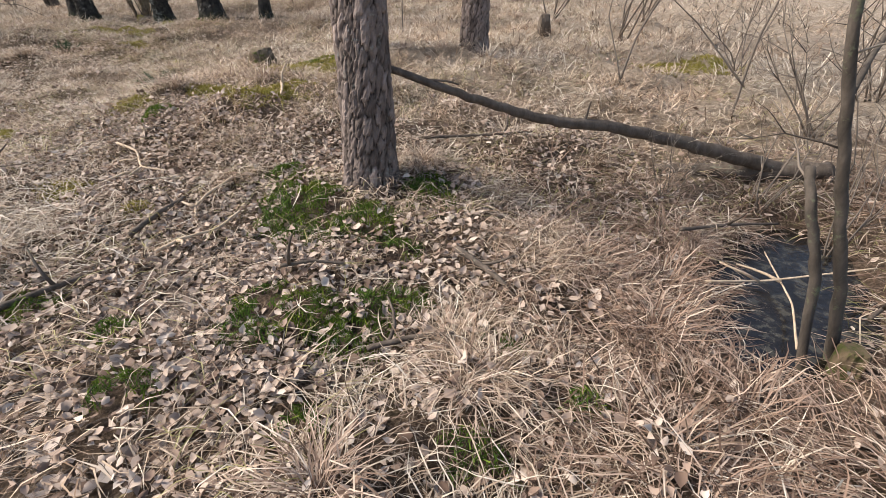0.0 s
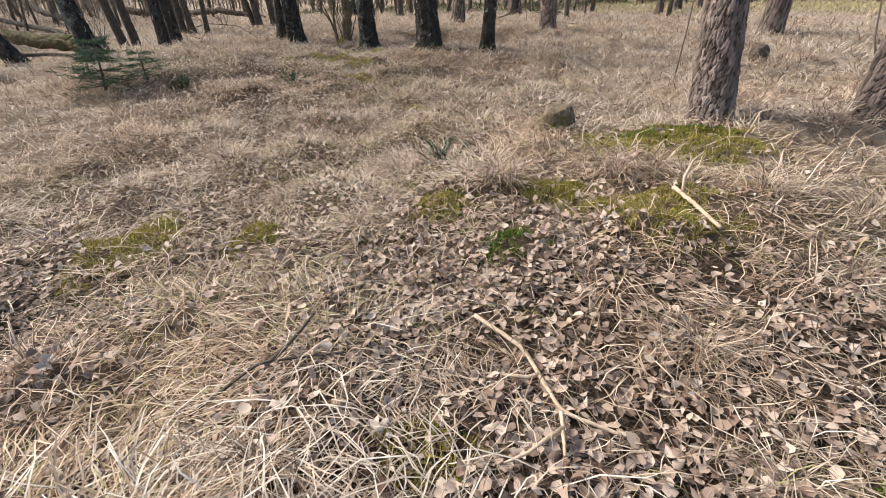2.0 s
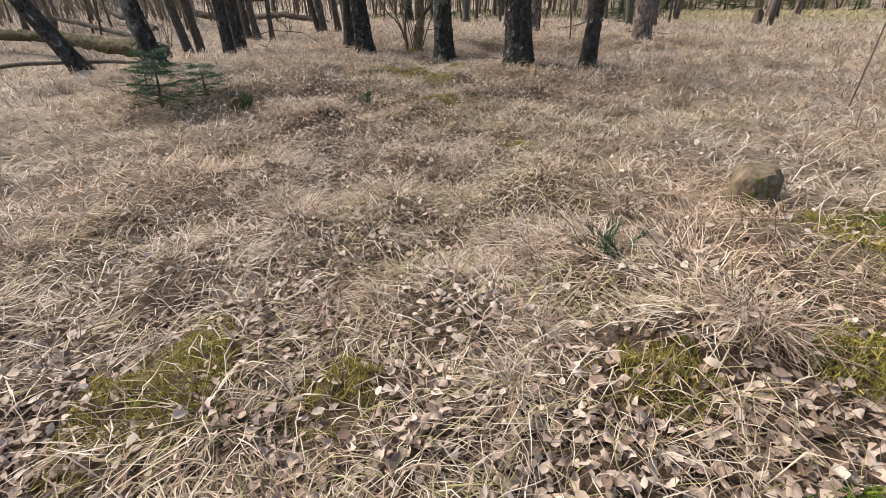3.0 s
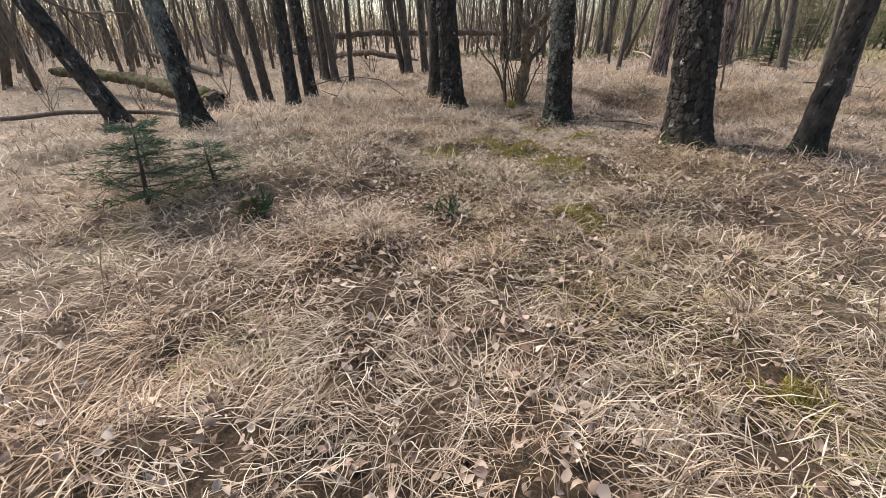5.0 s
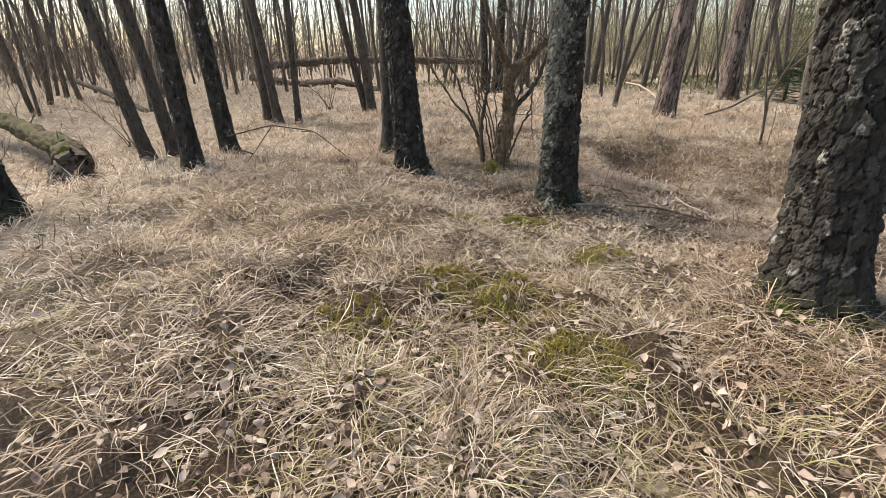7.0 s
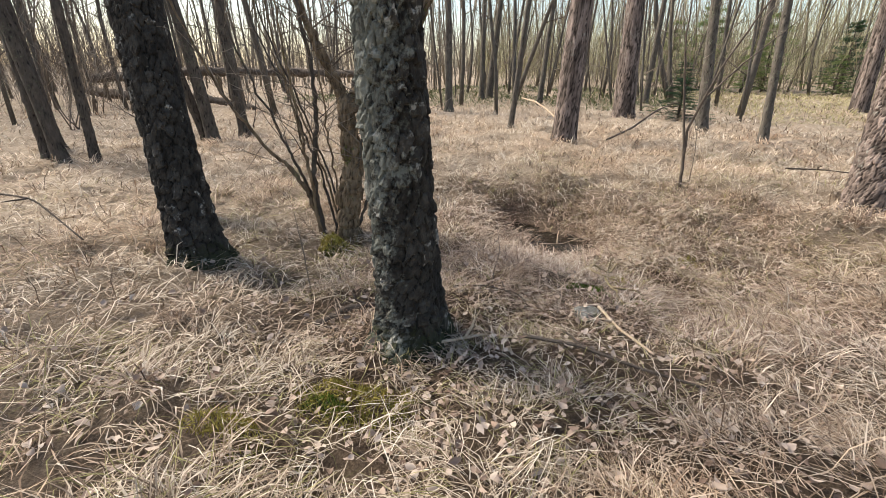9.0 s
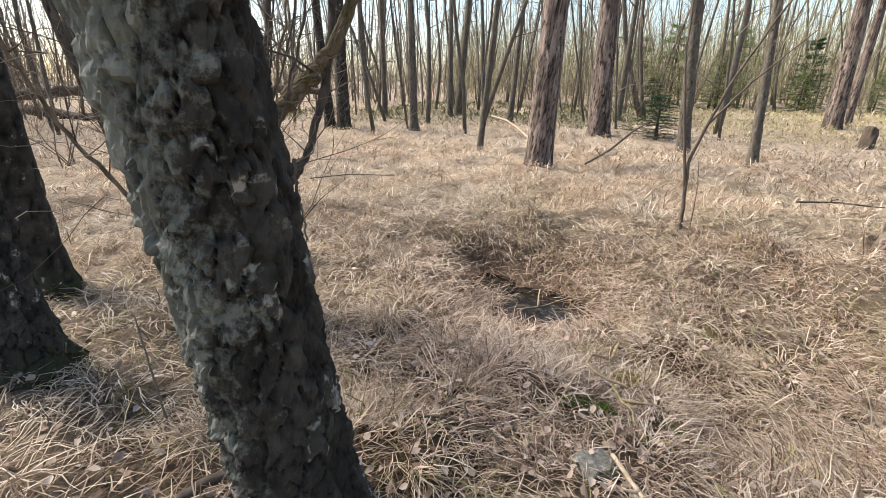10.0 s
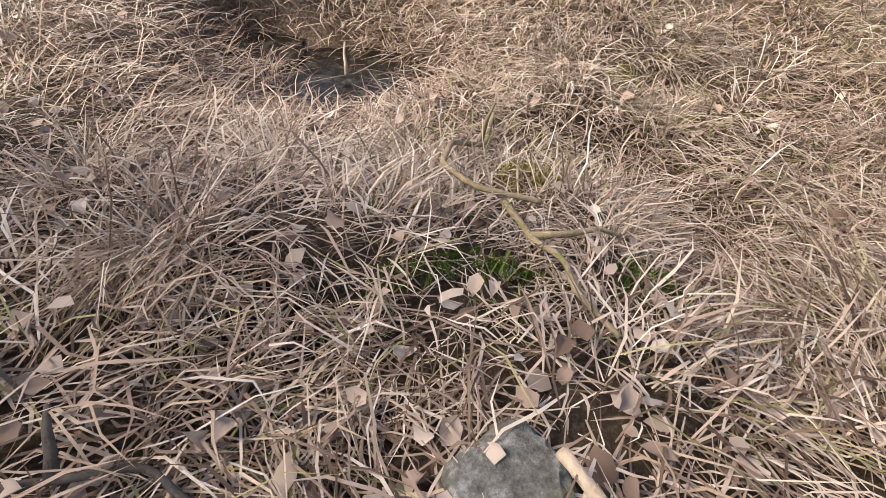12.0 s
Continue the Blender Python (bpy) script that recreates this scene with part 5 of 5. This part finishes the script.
def thatch(name, count, box, falloff, steps, seed, mat, label, wide=1.0, pick=grassy, tall=1.0):
    gen = np.random.default_rng(seed)
    x, y = sprinkle(count, gen, box, falloff, pick)
    n = len(x)
    d = trail_distance(x, y)
    az = np.where(gen.random(n) < 0.65, hollow_way(x, y) + gen.normal(0, 0.7, n), gen.random(n) * 6.2832)
    lift = np.abs(gen.normal(0.26, 0.26, n)) + (gen.random(n) < 0.10) * 0.55
    bend = gen.uniform(0.2, 0.8, n) * np.clip(lift + 0.25, 0.2, 1.4)
    length = gen.uniform(0.09, 0.34, n) * tall * (1 - 0.3 * np.exp(-((x + 6.6) ** 2 + (y - 14.9) ** 2) / 0.5))
    width = (gen.uniform(0.0012, 0.0028, n) + 0.00042 * d) * wide
    z = height(x, y) + gen.random(n) * 0.05
    v, f = blades(x, y, z, az, length, lift, bend, width, gen, steps)
    tagged(new(name, mesh_of(name, v, f, mat, True)), label, "grass", "", "stuff")


NEAR_BOX, FAR_BOX = (-14, 4.0, -0.6, 22), (-30, 10, -9, 48)
thatch("dry_grass", 108000, NEAR_BOX, 2.0, 3, 21, STRAW, "pale straw-coloured matted dry grass", 1.0, lambda x, y: grassy(x, y) * (1 - 0.6 * ditch_side(x, y)))
thatch("dry_grass", 92000, (-18, 6, -1, 26), 6.0, 2, 28, STRAW, "pale straw-coloured tangled dry grass", 1.25, lambda x, y: grassy(x, y) * (1 - 0.6 * ditch_side(x, y)) * np.clip(trail_distance(x, y) / 2.0, 0.1, 1), 1.15)
thatch("dry_grass", 84000, FAR_BOX, 14.0, 2, 22, STRAW, "pale straw-coloured dry grass farther off", 1.45, lambda x, y: grassy(x, y) * np.clip((trail_distance(x, y) - 3.0) / 4.0, 0, 1), 1.15)
thatch("damp_grass", 12000, (-1.0, 4.5, 0.3, 4.8), 2.8, 3, 29, DAMP_SHADED_STRAW, "pinkish brown damp grass with shade in its colour, matted along the ditch", 1.25, lambda x, y: grassy(x, y) * ditch_side(x, y))
thatch("matted_grass", 14000, (-8.6, -4.4, 14.9, 18.6), 3.0, 3, 30, STRAW_PINK, "pinkish matted dry grass round the puddle", 1.25, lambda x, y: dry(x, y) * (0.35 + 0.65 * vnoise(x, y, 0.3, 11)) * (1 - 0.97 * mossy(x, y)))
thatch("pale_grass", 3600, (-4.8, -2.0, 0.9, 3.8), 9.0, 3, 33, BLEACHED, "long bleached grass lying flat beside the leaves", 1.3, lambda x, y: np.exp(-(((x + 3.3) / 0.7) ** 2 + ((y - 2.3) / 0.8) ** 2)), 1.35)
thatch("green_grass", 24000, NEAR_BOX, 3.0, 3, 23, GREENISH, "sparse half-green grass among the straw", 0.95, lambda x, y: grassy(x, y) * np.clip(0.8 * (vnoise(x, y, 1.1, 13) > 0.52) + mossy_lawn(x, y), 0, 1))
thatch("damp_grass", 2600, (-9.0, -5.0, 15.0, 19.0), 4.0, 3, 36, DAMP_SHADED_STRAW, "dark wet grass hanging into the puddle", 1.1, lambda x, y: soaked(x, y) * (1 - 0.6 * (dry(x, y) < 0.3)))
thatch("undergrowth", 9000, (-22, -2, 31, 52), 90.0, 2, 25, UNDERGROWTH, "low green undergrowth under the far trees", 2.6, lambda x, y: 0.6 * (vnoise(x, y, 2.2, 3) > 0.42), 1.8)
thatch("clearing_grass", 16000, (-2, 16, 28, 48), 60.0, 2, 24, SUNNY_GRASS, "sunlit yellow-green grass in the clearing", 1.6, lambda x, y: 0.5 + 0 * x, 1.3)


def tussock_mesh(seed, mat):
    gen = np.random.default_rng(seed)
    n = 150
    a, q = gen.random(n) * 6.2832, np.abs(gen.normal(0, 0.07, n))
    az = a + gen.normal(0, 0.9, n)
    lift = np.clip(gen.normal(1.0, 0.28, n), 0.3, 1.5)
    v, f = blades(np.cos(a) * q, np.sin(a) * q, gen.random(n) * 0.04 - 0.02, az, gen.uniform(0.16, 0.40, n), lift, gen.uniform(0.6, 1.15, n) * lift * 0.85, gen.uniform(0.0012, 0.0029, n), gen, 3, False)
    v[:, 2] = np.maximum(v[:, 2], -0.03)
    return mesh_of("grass_tussock", v, f, mat, True)


TUSSOCKS = [tussock_mesh(700 + k, STRAW_PINK if k % 3 == 0 else STRAW) for k in range(9)]
# Tussock for the ditch side, its shade painted into the blades.
DAMP_SHADED_TUSSOCK = tussock_mesh(720, DAMP_SHADED_STRAW)
tg = np.random.default_rng(31)
tx, ty = sprinkle(235, tg, (-12, 2.6, 0.7, 20), 3.2, lambda x, y: (grassy(x, y) > 0.45) * np.clip(vnoise(x, y, 0.55, 1) * 1.6 - 0.35, 0, 1) * (np.hypot(x + 6.5, y - 14.4) > 1.5) * (np.hypot(x + 7.05, y - 17.0) > 1.1))
for k in range(len(tx)):
    ob = new("grass_tussock", TUSSOCKS[k % 9])
    g = tg.uniform(0.7, 1.15)
    ob.matrix_world = pose(tx[k], ty[k], gz(tx[k], ty[k]), 0, 0, tg.uniform(0, 360)) @ Matrix.Diagonal((g, g, g * tg.uniform(0.6, 0.95), 1))
    tagged(ob, "arching tussock of dry straw-coloured grass", "grass tussock", "grass tussocks")
for x, y, g in ((-7.30, 15.62, 1.1), (1.05, 1.75, 1.3), (1.35, 2.3, 1.35), (1.25, 1.25, 1.2), (0.85, 2.35, 1.2), (-4.2, 5.6, 1.1), (-4.0, 5.9, 1.2), (-7.52, 17.45, 0.9), (1.55, 2.9, 1.2)):
    ob = new("grass_tussock", DAMP_SHADED_TUSSOCK if x > 0.5 else TUSSOCKS[int(g * 100) % 3 * 3])
    ob.matrix_world = pose(x, y, gz(x, y), 0, 0, x * 90) @ Matrix.Diagonal((g, g, g, 1))
    tagged(ob, "large arching tussock of pinkish dry grass", "grass tussock", "grass tussocks")

def tufts(name, count, box, falloff, seed, label, per=15):
    """Small arching bunches of dry grass, each bunch spilling from one root."""
    gen = np.random.default_rng(seed)
    cx, cy = sprinkle(count, gen, box, falloff, lambda x, y: grassy(x, y) * (np.hypot(x + 6.6, y - 14.6) > 0.8) * (np.hypot(x + 7.05, y - 17.1) > 0.95))
    x, y = np.repeat(cx, per), np.repeat(cy, per)
    n = len(x)
    d = trail_distance(x, y)
    az = np.repeat(hollow_way(cx, cy), per) + gen.normal(0, 1.1, n)
    lift = np.clip(gen.normal(0.95, 0.3, n), 0.2, 1.5)
    size = np.repeat(gen.uniform(0.6, 1.2, count), per)
    x, y = x + np.cos(az) * gen.random(n) * 0.05, y + np.sin(az) * gen.random(n) * 0.05
    width = gen.uniform(0.0012, 0.0028, n) + 0.00028 * d
    v, f = blades(x, y, height(x, y) + 0.01, az, gen.uniform(0.16, 0.36, n) * size, lift, gen.uniform(0.55, 1.05, n) * lift * 0.9, width, gen, 3)
    tagged(new(name, mesh_of(name, v, f, STRAW, True)), label, "grass", "", "stuff")


tufts("grass_tufts", 2700, (-20, 5, 0.6, 30), 7.5, 27, "small arching tufts of pale dry grass", 13)

LEAF_OUTLINE = np.array([(0, -0.5), (0.34, -0.22), (0.30, 0.20), (0.0, 0.55), (-0.30, 0.20), (-0.34, -0.22)])


def leaf_shape(gen, size):
    o = LEAF_OUTLINE * size * (1 + gen.normal(0, 0.12, (6, 1))) * (gen.uniform(0.75, 1.1), 1)
    curl, fold = gen.normal(0, 0.9), gen.uniform(0.0, 0.8)
    z = curl * (o[:, 1] ** 2) / size + fold * np.abs(o[:, 0]) + gen.normal(0, 0.06, 6) * size
    v = np.concatenate([[[0, 0, 0]], np.column_stack([o, z])])
    f = np.array([(0, 1 + k, 1 + (k + 1) % 6) for k in range(6)])
    return v, f


def leaf_litter(count, seed):
    gen = np.random.default_rng(seed)
    x, y = sprinkle(count, gen, (-12, 3.5, 0.3, 19), 3.0, lambda x, y: dry(x, y) * np.clip(0.10 + 0.92 * litter_at(x, y), 0, 1) * (1 - 0.72 * mossy(x, y)))
    kinds = [leaf_shape(gen, 1.0) for _ in range(24)]
    V = np.stack([kinds[k][0] for k in gen.integers(0, 24, count)])
    V = V * (gen.uniform(0.028, 0.064, (count, 1, 1)))
    a, b, c = gen.random(count) * 6.2832, gen.normal(0, 0.38, count), gen.normal(0, 0.38, count)
    flip = np.where(gen.random(count) < 0.4, -1.0, 1.0)
    V[:, :, 2] *= flip[:, None]
    X, Y, Z = V[..., 0], V[..., 1], V[..., 2]
    Y, Z = Y * np.cos(b)[:, None] - Z * np.sin(b)[:, None], Y * np.sin(b)[:, None] + Z * np.cos(b)[:, None]
    X, Z = X * np.cos(c)[:, None] + Z * np.sin(c)[:, None], -X * np.sin(c)[:, None] + Z * np.cos(c)[:, None]
    X, Y = X * np.cos(a)[:, None] - Y * np.sin(a)[:, None], X * np.sin(a)[:, None] + Y * np.cos(a)[:, None]
    lit = litter_at(x, y)
    z = height(x, y) + 0.012 + gen.random(count) * (0.03 + 0.05 * (1 - lit))
    V = np.stack([X + x[:, None], Y + y[:, None], Z + z[:, None]], -1)
    F = (np.arange(count) * 7)[:, None, None] + kinds[0][1][None]
    tagged(new("leaf_litter", mesh_of("leaf_litter", V.reshape(-1, 3), F.reshape(-1, 3), LEAF, True)), "fallen pale brown birch and aspen leaves", "leaves", "", "stuff")


leaf_litter(37000, 41)
thatch("stalk_litter", 26000, (-6.5, 3.0, 0.3, 6.5), 3.0, 2, 26, TWIG, "fine brown stalks and needles over the dead leaves", 0.55, lambda x, y: dry(x, y) * (0.15 + 0.85 * litter_at(x, y)) * (1 - 0.8 * mossy(x, y)), 0.55)

# single leaves on the mound
lg = np.random.default_rng(43)
LEAF_MESHES = []
for k in range(8):
    v, f = leaf_shape(lg, 0.055)
    LEAF_MESHES.append(mesh_of("leaf", v, f, LEAF, True))
lx, ly = sprinkle(290, lg, (-3.4, 0.4, 0.9, 5.2), 4.0, lambda x, y: litter_at(x, y) * (1 - 0.6 * mossy(x, y)))
for k in range(len(lx)):
    ob = new("leaf", LEAF_MESHES[k % 8])
    ob.parent = ground
    ob.matrix_local = pose(lx[k], ly[k], gz(lx[k], ly[k]) + lg.uniform(0.03, 0.06), lg.normal(0, 18), lg.normal(0, 18), lg.uniform(0, 360))
